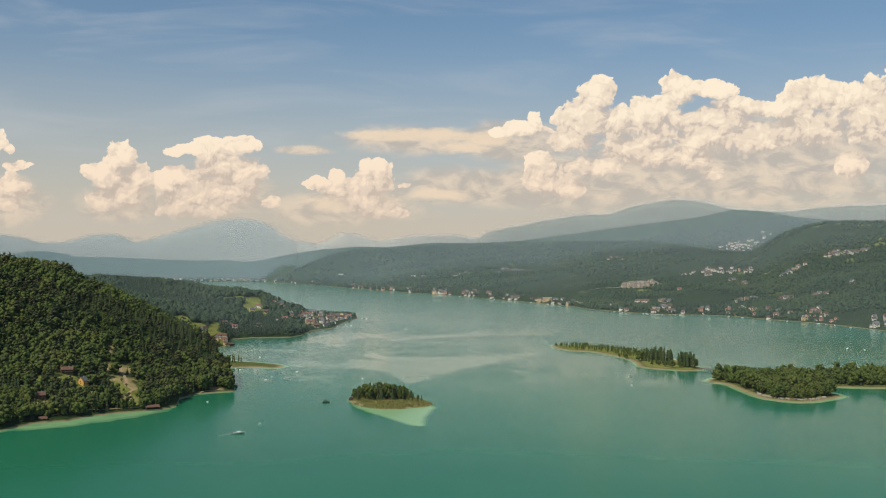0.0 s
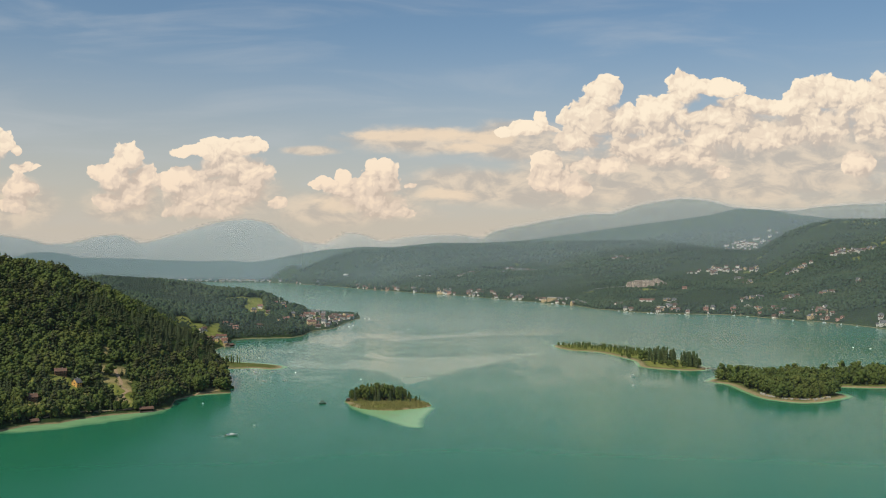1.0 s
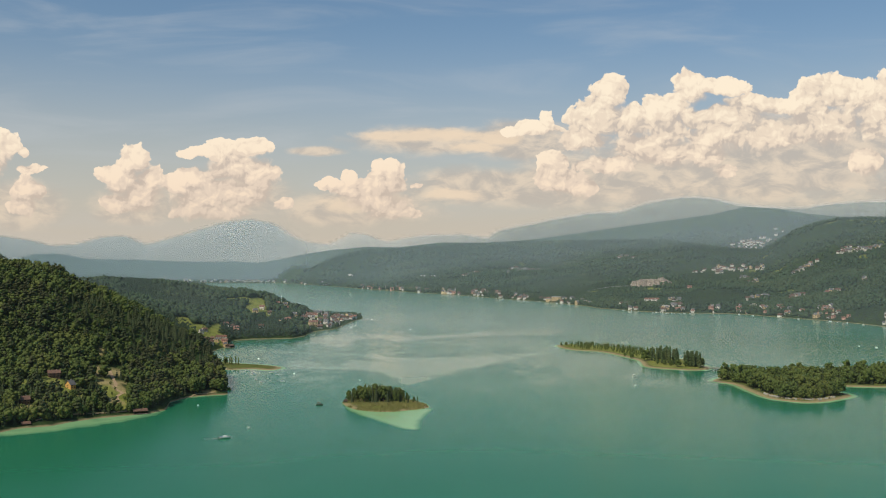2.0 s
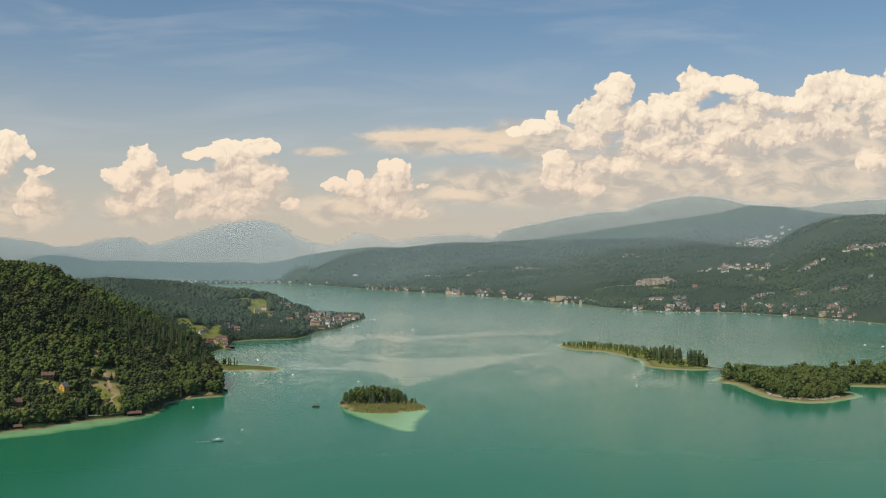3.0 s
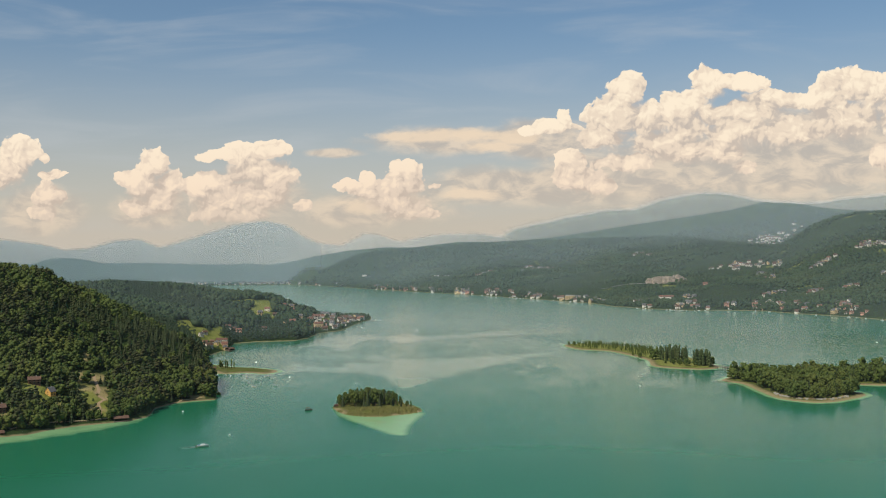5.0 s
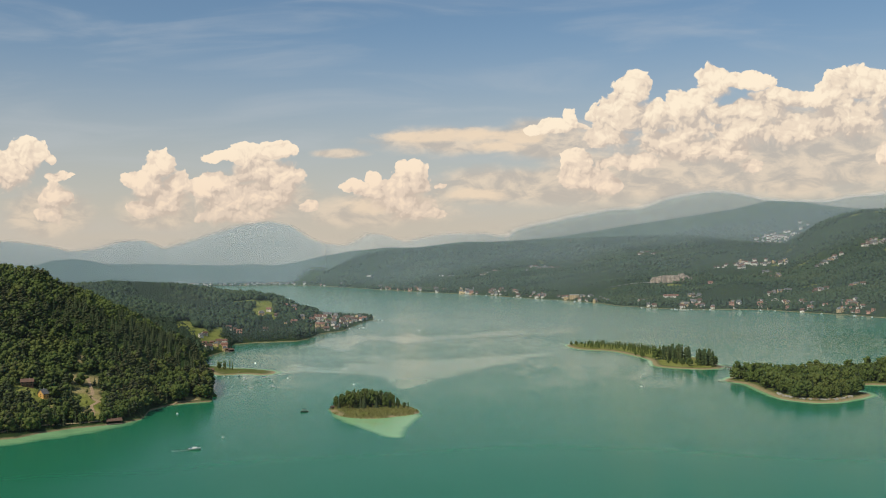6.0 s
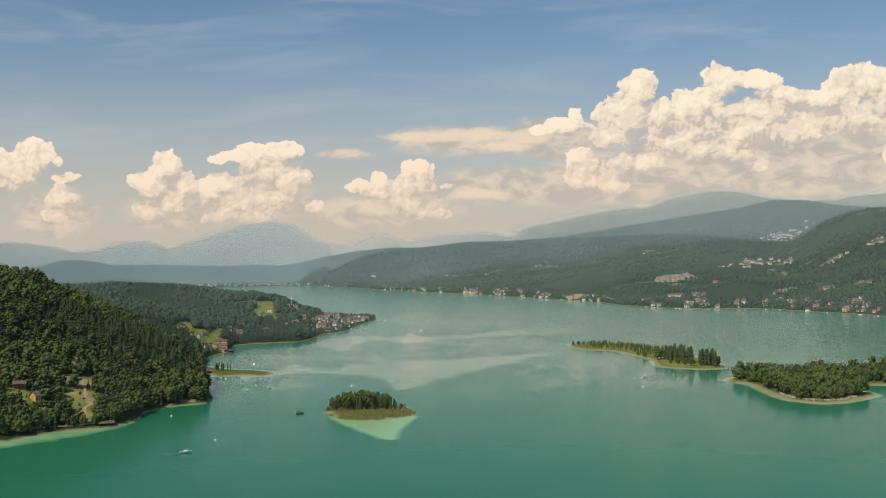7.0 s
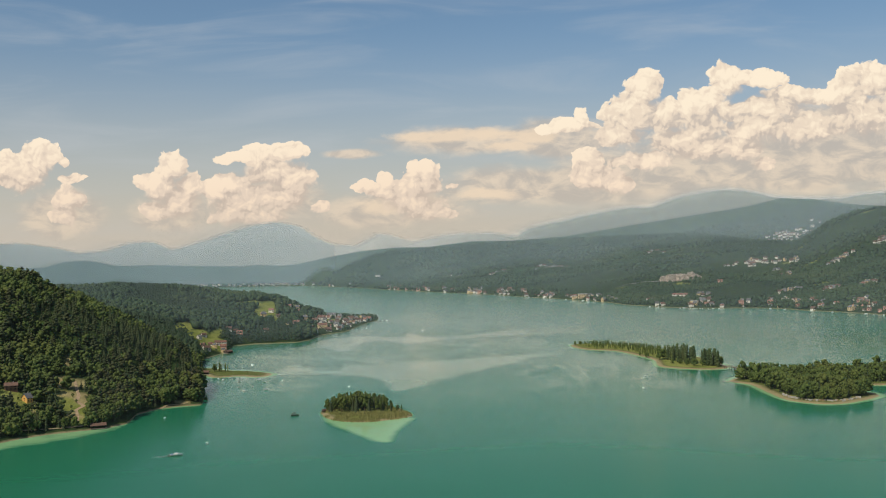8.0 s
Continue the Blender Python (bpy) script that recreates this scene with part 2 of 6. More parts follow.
# ---------------------------------------------------------------- lie of the land
MIDDLE = np.array([24.0, 38.0])  # the polar plan's middle: bearing in degrees from +y to the right, metres out
LINES = dict(
    near_shore=[(-45, 600, -6.0), (-29.8, 600, 0.0), (-27.1, 614, 0.0), (-24.7, 641, 0.0), (-23.1, 643, 0.0), (-22.0, 656, 0.0), (-20.7, 665, 0.0), (-19.2, 671, 0.0), (-18.1, 676, 0.0), (-17.2, 690, 0.0), (-16.9, 727, 0.0), (-15.8, 752, 0.0), (-14.9, 758, 0.0), (-13.75, 760, 0.0), (-13.5, 770, -6.0)],
    near_ridge=[(-50, 930, -6.0), (-29.81, 930, 94.8), (-27.82, 930, 93.9), (-24.72, 930, 91.4), (-23.37, 930, 89.0), (-22.42, 925, 87.0), (-21.87, 920, 80.3), (-21.18, 910, 73.2), (-20.20, 905, 69.4), (-19.20, 900, 62.2), (-18.34, 890, 54.4), (-17.48, 880, 46.2), (-16.31, 865, 37.8), (-15.12, 850, 32.4), (-14.38, 835, 22.0), (-13.93, 815, 6.0), (-13.70, 800, 0.8), (-13.51, 800, -6.0)],
    near_back=[(-50, 1020, -6.0), (-29.81, 1020, 45.0), (-17.77, 1020, 35.0), (-16.31, 1000, 15.0), (-15.12, 960, 6.0), (-14.38, 920, 1.5), (-13.99, 900, -3.0), (-13.51, 900, -6.0)],
    cape_shore=[(-50, 1120, -6.0), (-29.81, 1120, 40.0), (-17.77, 1120, 25.0), (-15.42, 1120, 10.0), (-14.53, 1120, 3.0), (-14.23, 1121, 0.0), (-13.33, 1188, 0.0), (-13.03, 1278, 0.0), (-11.82, 1298, 0.0), (-9.67, 1305, 0.0), (-9.05, 1341, 0.0), (-8.44, 1423, 0.0), (-7.19, 1476, 0.0), (-5.94, 1709, 0.0), (-5.63, 1740, 0.0), (-5.44, 1742, -6.0)],
    cape_mid=[(-50, 1450, -6.0), (-29.81, 1450, 62.0), (-19.20, 1450, 47.0), (-15.42, 1450, 25.0), (-13.33, 1450, 22.0), (-11.82, 1450, 15.0), (-9.67, 1450, 9.0), (-8.44, 1540, 6.0), (-7.19, 1600, 4.0), (-5.94, 1725, 2.0), (-5.63, 1752, 1.0), (-5.44, 1755, -6.0)],
    cape_ridge=[(-50, 2050, -6.0), (-29.81, 2050, 68.8), (-21.18, 2050, 56.0), (-19.20, 2050, 61.7), (-16.89, 2000, 56.3), (-15.12, 1950, 49.2), (-13.33, 1880, 41.0), (-12.12, 1830, 41.9), (-10.90, 1790, 34.7), (-10.29, 1780, 27.1), (-9.67, 1780, 18.0), (-8.44, 1770, 9.0), (-7.19, 1765, 5.0), (-5.94, 1764, 2.5), (-5.63, 1764, 1.0), (-5.38, 1764, -6.0)],
    far_shore=[(-60, 1520, 0.0), (-29.81, 4600, 0.0), (-16.31, 4700, 0.0), (-11.82, 4700, 0.0), (-10.29, 4610, 0.0), (-8.90, 4366, 0.0), (-7.19, 4029, 0.0), (-5.63, 3668, 0.0), (-4.06, 3432, 0.0), (-2.18, 3166, 0.0), (-0.92, 3046, 0.0), (0.65, 2887, 0.0), (2.22, 2704, 0.0), (4.10, 2545, 0.0), (5.34, 2439, 0.0), (6.89, 2285, 0.0), (7.81, 2176, 0.0), (9.94, 2057, 0.0), (11.45, 2017, 0.0), (14.40, 2010, 0.0), (15.56, 1996, 0.0), (17.27, 1906, 0.0), (18.67, 1861, 0.0), (20.04, 1820, 0.0), (21.12, 1763, 0.0), (21.87, 1724, 0.0), (24.01, 1617, 0.0), (26.52, 1520, 0.0)],
    far_mid=[(-60, 2000, 70.0), (-29.81, 4680, 12.0), (-16.31, 4730, 12.0), (-11.82, 4735, 12.0), (-10.29, 4660, 12.0), (-8.90, 4430, 12.0), (-7.19, 4140, 25.0), (-4.06, 3800, 48.0), (-0.92, 3550, 48.0), (2.22, 3300, 48.0), (5.34, 3100, 50.0), (8.42, 2800, 55.0), (11.06, 2780, 62.0), (14.40, 2600, 60.0), (17.27, 2300, 50.0), (20.04, 2200, 65.0), (21.87, 2150, 70.0), (26.52, 2000, 70.0)],
    far_ridge=[(-60, 3000, 212.4), (-29.81, 4765, 99.6), (-24.72, 4765, 97.4), (-23.37, 4765, 104.1), (-22.56, 4765, 125.8), (-21.59, 4765, 128.0), (-20.62, 4765, 115.4), (-20.05, 4765, 102.8), (-17.77, 4765, 106.9), (-13.33, 4765, 100.1), (-10.29, 4750, 91.0), (-9.36, 4700, 72.7), (-8.44, 4560, 60.4), (-7.50, 4500, 92.3), (-6.57, 4450, 118.7), (-5.32, 4400, 139.6), (-2.81, 4400, 145.9), (0.97, 4450, 164.5), (5.34, 4450, 181.7), (8.42, 4100, 170.5), (11.45, 3800, 164.9), (14.40, 3500, 144.2), (16.42, 3300, 129.6), (17.27, 3200, 156.3), (18.11, 3100, 182.6), (19.22, 3050, 202.1), (20.31, 3000, 212.9), (21.87, 3000, 214.1), (26.52, 3000, 212.4)],
    back_ridge=[(-60, 4800, 274.3), (-29.81, 4800, 93.3), (-11.82, 4800, 84.4), (-10.29, 4800, 99.3), (-8.90, 4800, 124.8), (-6.88, 4800, 152.9), (-5.16, 4800, 165.4), (-3.44, 4800, 162.1), (-0.92, 4800, 184.8), (0.97, 4800, 183.9), (2.54, 4800, 190.9), (4.10, 4800, 203.1), (7.20, 4800, 237.5), (11.45, 4800, 287.6), (13.81, 4800, 312.5), (15.56, 4800, 345.2), (17.27, 4800, 337.0), (18.67, 4800, 314.4), (20.04, 4800, 301.9), (21.87, 4800, 288.6), (26.52, 4800, 274.3)],
)
PEAKS_LEFT = [(-60, 366.0), (-29.81, 186.8), (-24.72, 200.4), (-23.10, 183.4), (-21.73, 153.4), (-20.62, 160.8), (-19.20, 193.8), (-18.05, 199.0), (-17.04, 162.9), (-15.42, 201.6), (-13.33, 259.1), (-11.51, 285.7), (-10.29, 267.3), (-9.36, 214.2), (-8.44, 176.9), (-7.19, 165.8), (-5.94, 226.8), (-5.32, 218.6), (-4.06, 180.7)]
PEAKS_RIGHT = [(-2.18, 209.4), (0.02, 221.8), (1.59, 199.5), (2.22, 236.6), (4.10, 275.3), (7.20, 323.0), (9.03, 331.5), (10.55, 374.1), (12.34, 397.3), (13.81, 384.3), (15.27, 353.4), (17.27, 339.4), (18.67, 344.2), (20.04, 356.3), (21.39, 365.5), (26.52, 366.0)]


def dice(ix, iy, seed):
    """A fixed random number for each cell of a grid."""
    h = (ix.astype(np.int64) * 374761393 + iy.astype(np.int64) * 668265263 + seed * 974711) & 0x7FFFFFFF
    h = ((h ^ (h >> 13)) * 1274126177) & 0x7FFFFFFF
    return ((h ^ (h >> 16)) & 0xFFFF) / 65535.0


def rough(x, y, size, octaves=4, seed=0, keep=0.5):
    """Smooth noise from -1 to 1 whose largest swells are size metres across."""
    total, weight, gain = 0.0, 0.0, 1.0
    for k in range(octaves):
        px, py = np.asarray(x, float) / size, np.asarray(y, float) / size
        ix, iy = np.floor(px), np.floor(py)
        fx, fy = px - ix, py - iy
        fx, fy = fx * fx * (3 - 2 * fx), fy * fy * (3 - 2 * fy)
        a, b = dice(ix, iy, seed + k), dice(ix + 1, iy, seed + k)
        c, d = dice(ix, iy + 1, seed + k), dice(ix + 1, iy + 1, seed + k)
        total = total + gain * (2 * (a + (b - a) * fx + (c - a) * fy + (a - b - c + d) * fx * fy) - 1)
        weight, gain, size = weight + gain, gain * keep, size / 2.07
    return total / weight


def smooth(low, high, value):
    k = np.clip((np.asarray(value, float) - low) / (high - low), 0, 1)
    return k * k * (3 - 2 * k)


BEARINGS = np.concatenate([np.arange(-180, -36, 6.0), np.arange(-36, -31, 1.0), np.arange(-31, 29, 0.13), np.arange(29, 36, 1.0), np.arange(36, 181, 6.0)])
REACHES = np.concatenate([[3, 60, 150, 300, 450, 540], np.arange(580, 1100, 6.0), np.arange(1100, 2000, 12.0), np.arange(2000, 4400, 28.0), np.arange(4400, 4893, 10.0)])


def land_profile():
    """Heights over the polar plan, from the lines along which the land lies or rises."""
    def along(name, bearings):
        rows = np.array(LINES[name])
        return np.interp(bearings, rows[:, 0], rows[:, 1]), np.interp(bearings, rows[:, 0], rows[:, 2])

    b = BEARINGS + 0.10 * rough(BEARINGS, 0 * BEARINGS, 1.1, 3, 5)
    shore_r, shore_z = along("near_shore", b)
    ridge_r, ridge_z = along("near_ridge", b)
    back_r, back_z = along("near_back", b)
    cs_r, cs_z = along("cape_shore", b)
    cm_r, cm_z = along("cape_mid", b)
    cr_r, cr_z = along("cape_ridge", b)
    fs_r, fs_z = along("far_shore", b)
    fm_r, fm_z = along("far_mid", b)
    fr_r, fr_z = along("far_ridge", BEARINGS)
    br_r, br_z = along("back_ridge", BEARINGS)
    rows = np.array(PEAKS_LEFT + PEAKS_RIGHT)
    top = np.interp(BEARINGS, rows[:, 0], rows[:, 1])
    hold = 0 * b
    pairs = [
        (hold, hold - 14), (hold + 500, hold - 12), (shore_r - 14, shore_z - 3.0), (shore_r, shore_z), (shore_r + 6, shore_z + 1.6),
        (shore_r * 0.62 + ridge_r * 0.38, np.where(ridge_z > 1, ridge_z * 0.27, -6)), (ridge_r, ridge_z), (back_r, back_z), (np.minimum(cs_r - 12, fs_r - 90), np.where(cs_z > 0.5, cs_z - 0.5, -3)),
        (np.minimum(cs_r, fs_r - 80), cs_z), (np.minimum(cs_r + 8, fs_r - 75), cs_z + np.where(cs_z < -1, 0, 1.6)), (np.minimum(np.maximum(cm_r, cs_r + 14), fs_r - 70), cm_z), (np.minimum(np.maximum(cr_r, cs_r + 22), fs_r - 60), cr_z),
        (np.minimum(np.maximum(cr_r, cs_r + 22) + 60, fs_r - 50), cr_z * 0.75), (np.minimum(np.minimum(cr_r + 300, 2300), fs_r - 40), hold - 4), (np.minimum(fs_r - 18, 4580), hold - 4), (fs_r, fs_z), (fs_r + 10, hold + 1.8),
        (np.maximum(fm_r, fs_r + 25), fm_z), (fr_r, fr_z), (np.minimum(fr_r * 0.6 + 4800 * 0.4, 4785), np.minimum(fr_z, br_z) * 0.82), (br_r, br_z), (hold + 4835, np.minimum(br_z, top) * 0.8), (hold + 4870, top), (hold + 4895, top * 0.9),
    ]
    heights = np.zeros((len(b), len(REACHES)))
    for i in range(len(b)):
        r = np.array([p[0][i] for p in pairs], float)
        z = np.array([p[1][i] for p in pairs], float)
        r = np.maximum.accumulate(r) + np.arange(len(r)) * 0.01
        # monotone cubic through the pairs
        h = np.diff(r)
        d = np.diff(z) / h
        m = np.zeros(len(r))
        same = d[:-1] * d[1:] > 0
        m[1:-1][same] = 2 * d[:-1][same] * d[1:][same] / (d[:-1][same] + d[1:][same])
        k = np.clip(np.searchsorted(r, REACHES, side="right") - 1, 0, len(r) - 2)
        s = np.clip((REACHES - r[k]) / h[k], 0, 1)
        heights[i] = z[k] * (2 * s**3 - 3 * s**2 + 1) + h[k] * m[k] * (s**3 - 2 * s**2 + s) + z[k + 1] * (3 * s**2 - 2 * s**3) + h[k] * m[k + 1] * (s**3 - s**2)
    a = np.radians(BEARINGS)[:, None]
    x, y = MIDDLE[0] + REACHES * np.sin(a), MIDDLE[1] + REACHES * np.cos(a)
    far = smooth(1500, 4000, REACHES)[None, :]
    swell = (1 - far) * 4.5 * rough(x, y, 95, 4, 11) + far * 13 * rough(x, y, 420, 5, 12)
    heights += swell * smooth(3, 30, heights) * (1 - 0.6 * smooth(4600, 4800, REACHES)[None, :])
    # spurs and hollows across the far slopes, below their crests
    run = REACHES[None, :]
    slope = smooth(0.0, 0.35, (run - fs_r[:, None] - 30) / (fr_r - fs_r)[:, None]) * (1 - smooth(0.72, 0.97, (run - fs_r[:, None]) / (fr_r - fs_r)[:, None]))
    heights += slope * np.interp(BEARINGS, [-11, -4], [0.0, 1.0])[:, None] * (26 * (1 - 2 * np.abs(rough(x, y, 460, 3, 17))) - 18 + 9 * rough(x, y, 190, 3, 18))
    heights += 7 * rough(x, y, 130, 4, 14) * smooth(4780, 4860, REACHES)[None, :]
    heights += 0.25 * rough(x, y, 14, 3, 13) * smooth(-1, 2, heights)
    return x, y, heights


LAND_X, LAND_Y, LAND_Z = land_profile()


def land(x, y):
    """The ground's height at a place of the plan."""
    dx, dy = np.asarray(x, float) - MIDDLE[0], np.asarray(y, float) - MIDDLE[1]
    i = np.interp(np.degrees(np.arctan2(dx, dy)), BEARINGS, np.arange(len(BEARINGS)))
    j = np.interp(np.hypot(dx, dy), REACHES, np.arange(len(REACHES)))
    i0, j0 = np.minimum(i.astype(int), len(BEARINGS) - 2), np.minimum(j.astype(int), len(REACHES) - 2)
    fi, fj = i - i0, j - j0
    return (LAND_Z[i0, j0] * (1 - fi) + LAND_Z[i0 + 1, j0] * fi) * (1 - fj) + (LAND_Z[i0, j0 + 1] * (1 - fi) + LAND_Z[i0 + 1, j0 + 1] * fi) * fj


def at_bearing(bearing, reach):
    a = np.radians(bearing)
    return MIDDLE[0] + reach * np.sin(a), MIDDLE[1] + reach * np.cos(a)


# low islands: plans of their shores
SMALL_ISLAND = [(-66, 737), (-61, 717), (-53, 702), (-41, 694), (-30, 693.5), (-20, 700), (-11, 708), (-6, 716), (-9, 729), (-16, 745), (-30, 765), (-48, 773), (-62, 758)]
POPLAR_ISLAND = [(131, 1225), (142, 1172), (170, 1150), (186, 1097), (195, 1048), (191, 994), (202, 974), (216, 964), (229, 959), (241, 966), (248, 982), (246, 1030), (236, 1100), (218, 1170), (190, 1222), (150, 1246)]
WOODED_ISLAND = [(226, 877), (236, 853), (237, 808), (239, 771), (249, 753), (262, 747), (277, 755), (298, 775), (306, 791), (301, 815), (304, 842), (343, 838), (378, 836), (440, 826), (520, 812), (600, 900), (560, 990), (460, 1000), (380, 985), (330, 975), (285, 958), (262, 948), (249, 918)]
SAND_SPIT = [(-212, 975), (-195, 948), (-173, 955), (-157, 946), (-149, 958), (-152, 976), (-172, 994), (-197, 1006), (-216, 1024), (-240, 1036), (-262, 1030), (-262, 985), (-235, 972)]


def rounded(plan, each=12):
    """A closed smooth curve through the corners of a plan."""
    p = np.array(plan, float)
    a, b, c, d = np.roll(p, 1, 0), p, np.roll(p, -1, 0), np.roll(p, -2, 0)
    s = np.linspace(0, 1, each, endpoint=False)[None, :, None]
    a, b, c, d = (q[:, None] for q in (a, b, c, d))
    curve = 0.5 * (2 * b + (c - a) * s + (2 * a - 5 * b + 4 * c - d) * s**2 + (3 * b - a - 3 * c + d) * s**3)
    return curve.reshape(-1, 2)


def inside(plan, x, y):
    """How far places lie inside a plan's edge, in metres; less than 0 outside."""
    p = rounded(plan, 6)
    q = np.roll(p, -1, 0)
    x, y = np.asarray(x, float), np.asarray(y, float)
    best, odd = np.full(x.shape, 1e9), np.zeros(x.shape, bool)
    for (ax, ay), (bx, by) in zip(p, q):
        ex, ey = bx - ax, by - ay
        s = np.clip(((x - ax) * ex + (y - ay) * ey) / (ex * ex + ey * ey + 1e-9), 0, 1)
        best = np.minimum(best, np.hypot(x - ax - s * ex, y - ay - s * ey))
        if ay != by:
            odd ^= ((ay > y) != (by > y)) & (x < (bx - ax) * (y - ay) / (by - ay) + ax)
    return np.where(odd, best, -best)


def island_height(depth, x, y, crown):
    """A flat island's height by the distance from its shore."""
    rise = np.where(depth < 0, depth * 0.12, crown * (1 - np.exp(-np.maximum(depth, 0) / 7.0)))
    return rise + 0.18 * rough(x, y, 6, 3, 21) * smooth(0, 6, depth)

# ---------------------------------------------------------------- materials
def surface(name, build):
    """A node material; build(tree, shader) sets up its Principled shader."""
    m = bpy.data.materials.new(name)
    m.use_nodes = True
    t = m.node_tree
    t.nodes.clear()
    out = node(t, "ShaderNodeOutputMaterial")
    shader = node(t, "ShaderNodeBsdfPrincipled", {"Roughness": 0.8})
    t.links.new(shader.outputs[0], out.inputs[0])
    build(t, shader)
    return m


def spot(t):
    return node(t, "ShaderNodeTexCoord").outputs["Object"]


def cloudy(t, scale, detail=4.0, roughness=0.55, at=None):
    return node(t, "ShaderNodeTexNoise", {"Vector": at if at is not None else node(t, "ShaderNodeNewGeometry").outputs["Position"], "Scale": scale, "Detail": detail, "Roughness": roughness}).outputs[0]


def bump(t, shader, height, strength, distance):
    t.links.new(node(t, "ShaderNodeBump", {"Height": height, "Strength": strength, "Distance": distance}).outputs[0], shader.inputs["Normal"])


def plain(name, colour, other, scale=0.8, roughness=0.8, metal=0.0, grain=8.0, relief=0.02, by_thing=0.0):
    """Paint, plaster, wood and the like: two tones, stains and a fine grain."""
    def build(t, s):
        tone = blend(t, step(t, cloudy(t, scale), 0.3, 0.7), colour, other)
        tone = blend(t, calc(t, "MULTIPLY", cloudy(t, grain, 3.0), 0.35), tone, tuple(0.6 * c for c in other))
        if by_thing:
            dice_roll = node(t, "ShaderNodeObjectInfo").outputs["Random"]
            tone = node(t, "ShaderNodeHueSaturation", {"Hue": 0.5, "Saturation": 1.0, "Value": step(t, dice_roll, 0, 1, 1 - by_thing, 1 + by_thing), "Color": tone}).outputs[0]
        t.links.new(tone, s.inputs["Base Color"])
        s.inputs["Roughness"].default_value, s.inputs["Metallic"].default_value = roughness, metal
        bump(t, s, cloudy(t, grain * 2), 0.4, relief)
    return surface(name, build)


def leafy(name, dark, light, warm, scale=0.09, spread=1.0):
    """Leaves: a tone for each tree, patches of sunnier and darker growth, mottled."""
    def build(t, s):
        each = node(t, "ShaderNodeNewGeometry").outputs["Random Per Island"]
        thing = node(t, "ShaderNodeObjectInfo").outputs["Random"]
        mix = calc(t, "FRACT", calc(t, "ADD", calc(t, "MULTIPLY", each, 7.31), calc(t, "MULTIPLY", thing, 3.7)))
        grove = step(t, cloudy(t, 0.011, 4.0, 0.6), 0.36, 0.64)
        tone = blend(t, calc(t, "MULTIPLY_ADD", mix, spread, calc(t, "MULTIPLY", grove, 1 - spread)), dark, light)
        tone = blend(t, calc(t, "MULTIPLY", step(t, cloudy(t, scale * 0.3, 3.0), 0.45, 0.75), 0.55), tone, warm)
        tone = blend(t, calc(t, "MULTIPLY", step(t, cloudy(t, 1.4, 4.0), 0.35, 0.7), 0.32), tone, tuple(0.55 * c for c in dark))
        t.links.new(tone, s.inputs["Base Color"])
        s.inputs["Roughness"].default_value = 0.7
        s.inputs["Specular IOR Level"].default_value = 0.25
    return surface(name, build)


BROADLEAF = leafy("broadleaf_foliage", (0.044, 0.068, 0.013), (0.096, 0.130, 0.024), (0.140, 0.146, 0.030), spread=0.7)
NEEDLES = leafy("conifer_foliage", (0.025, 0.040, 0.014), (0.044, 0.062, 0.019), (0.068, 0.070, 0.024), spread=0.5)
PINE = leafy("pine_foliage", (0.034, 0.045, 0.015), (0.055, 0.066, 0.020), (0.082, 0.072, 0.027), spread=0.5)
POPLAR_LEAF = leafy("poplar_foliage", (0.036, 0.060, 0.022), (0.072, 0.102, 0.032), (0.110, 0.122, 0.040), spread=0.8)
# bluer copies for the far woods, some distance haze put into the colour
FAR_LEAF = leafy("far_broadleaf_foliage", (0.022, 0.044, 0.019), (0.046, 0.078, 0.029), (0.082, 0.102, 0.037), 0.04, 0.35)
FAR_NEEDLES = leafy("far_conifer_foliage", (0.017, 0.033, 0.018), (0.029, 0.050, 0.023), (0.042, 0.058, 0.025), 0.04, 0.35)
BARK = plain("bark", (0.13, 0.085, 0.055), (0.07, 0.05, 0.035), 1.2, 0.9, 0, 9, 0.03)
SAND = plain("pale_lake_sand", (0.42, 0.34, 0.20), (0.33, 0.25, 0.13), 0.25, 0.95, 0, 3, 0.05)
REED = leafy("reed_blades", (0.17, 0.17, 0.05), (0.27, 0.25, 0.085), (0.17, 0.20, 0.05))
WOOD_DARK = plain("weathered_dark_wood", (0.09, 0.065, 0.045), (0.05, 0.035, 0.025), 0.7, 0.85, 0, 6)
WOOD_GREY = plain("weathered_grey_planks", (0.30, 0.26, 0.21), (0.20, 0.17, 0.13), 0.6, 0.85, 0, 6)
WHITE_BOAT = plain("white_boat_gelcoat", (0.82, 0.82, 0.80), (0.74, 0.74, 0.72), 0.5, 0.3, 0, 4, 0.004)
STEEL = plain("galvanised_steel", (0.45, 0.46, 0.47), (0.36, 0.37, 0.38), 1.5, 0.4, 0.8, 8, 0.004)
PLASTER = plain("white_plaster", (0.78, 0.74, 0.66), (0.68, 0.62, 0.52), 0.3, 0.9, 0, 3, 0.01, 0.12)
OCHRE = plain("ochre_plaster", (0.66, 0.50, 0.28), (0.56, 0.40, 0.21), 0.3, 0.9, 0, 3, 0.01, 0.12)
ROSE = plain("rose_plaster", (0.66, 0.38, 0.28), (0.55, 0.30, 0.22), 0.3, 0.9, 0, 3, 0.01, 0.1)
YELLOW_WOOD = plain("yellow_timber_cladding", (0.72, 0.42, 0.12), (0.58, 0.32, 0.09), 0.8, 0.85, 0, 7, 0.02)
TIMBER = plain("brown_timber_cladding", (0.20, 0.11, 0.06), (0.12, 0.07, 0.04), 0.8, 0.85, 0, 7, 0.02, 0.15)
TILES_RED = plain("red_roof_tiles", (0.27, 0.135, 0.095), (0.19, 0.095, 0.07), 0.7, 0.85, 0, 5, 0.04, 0.2)
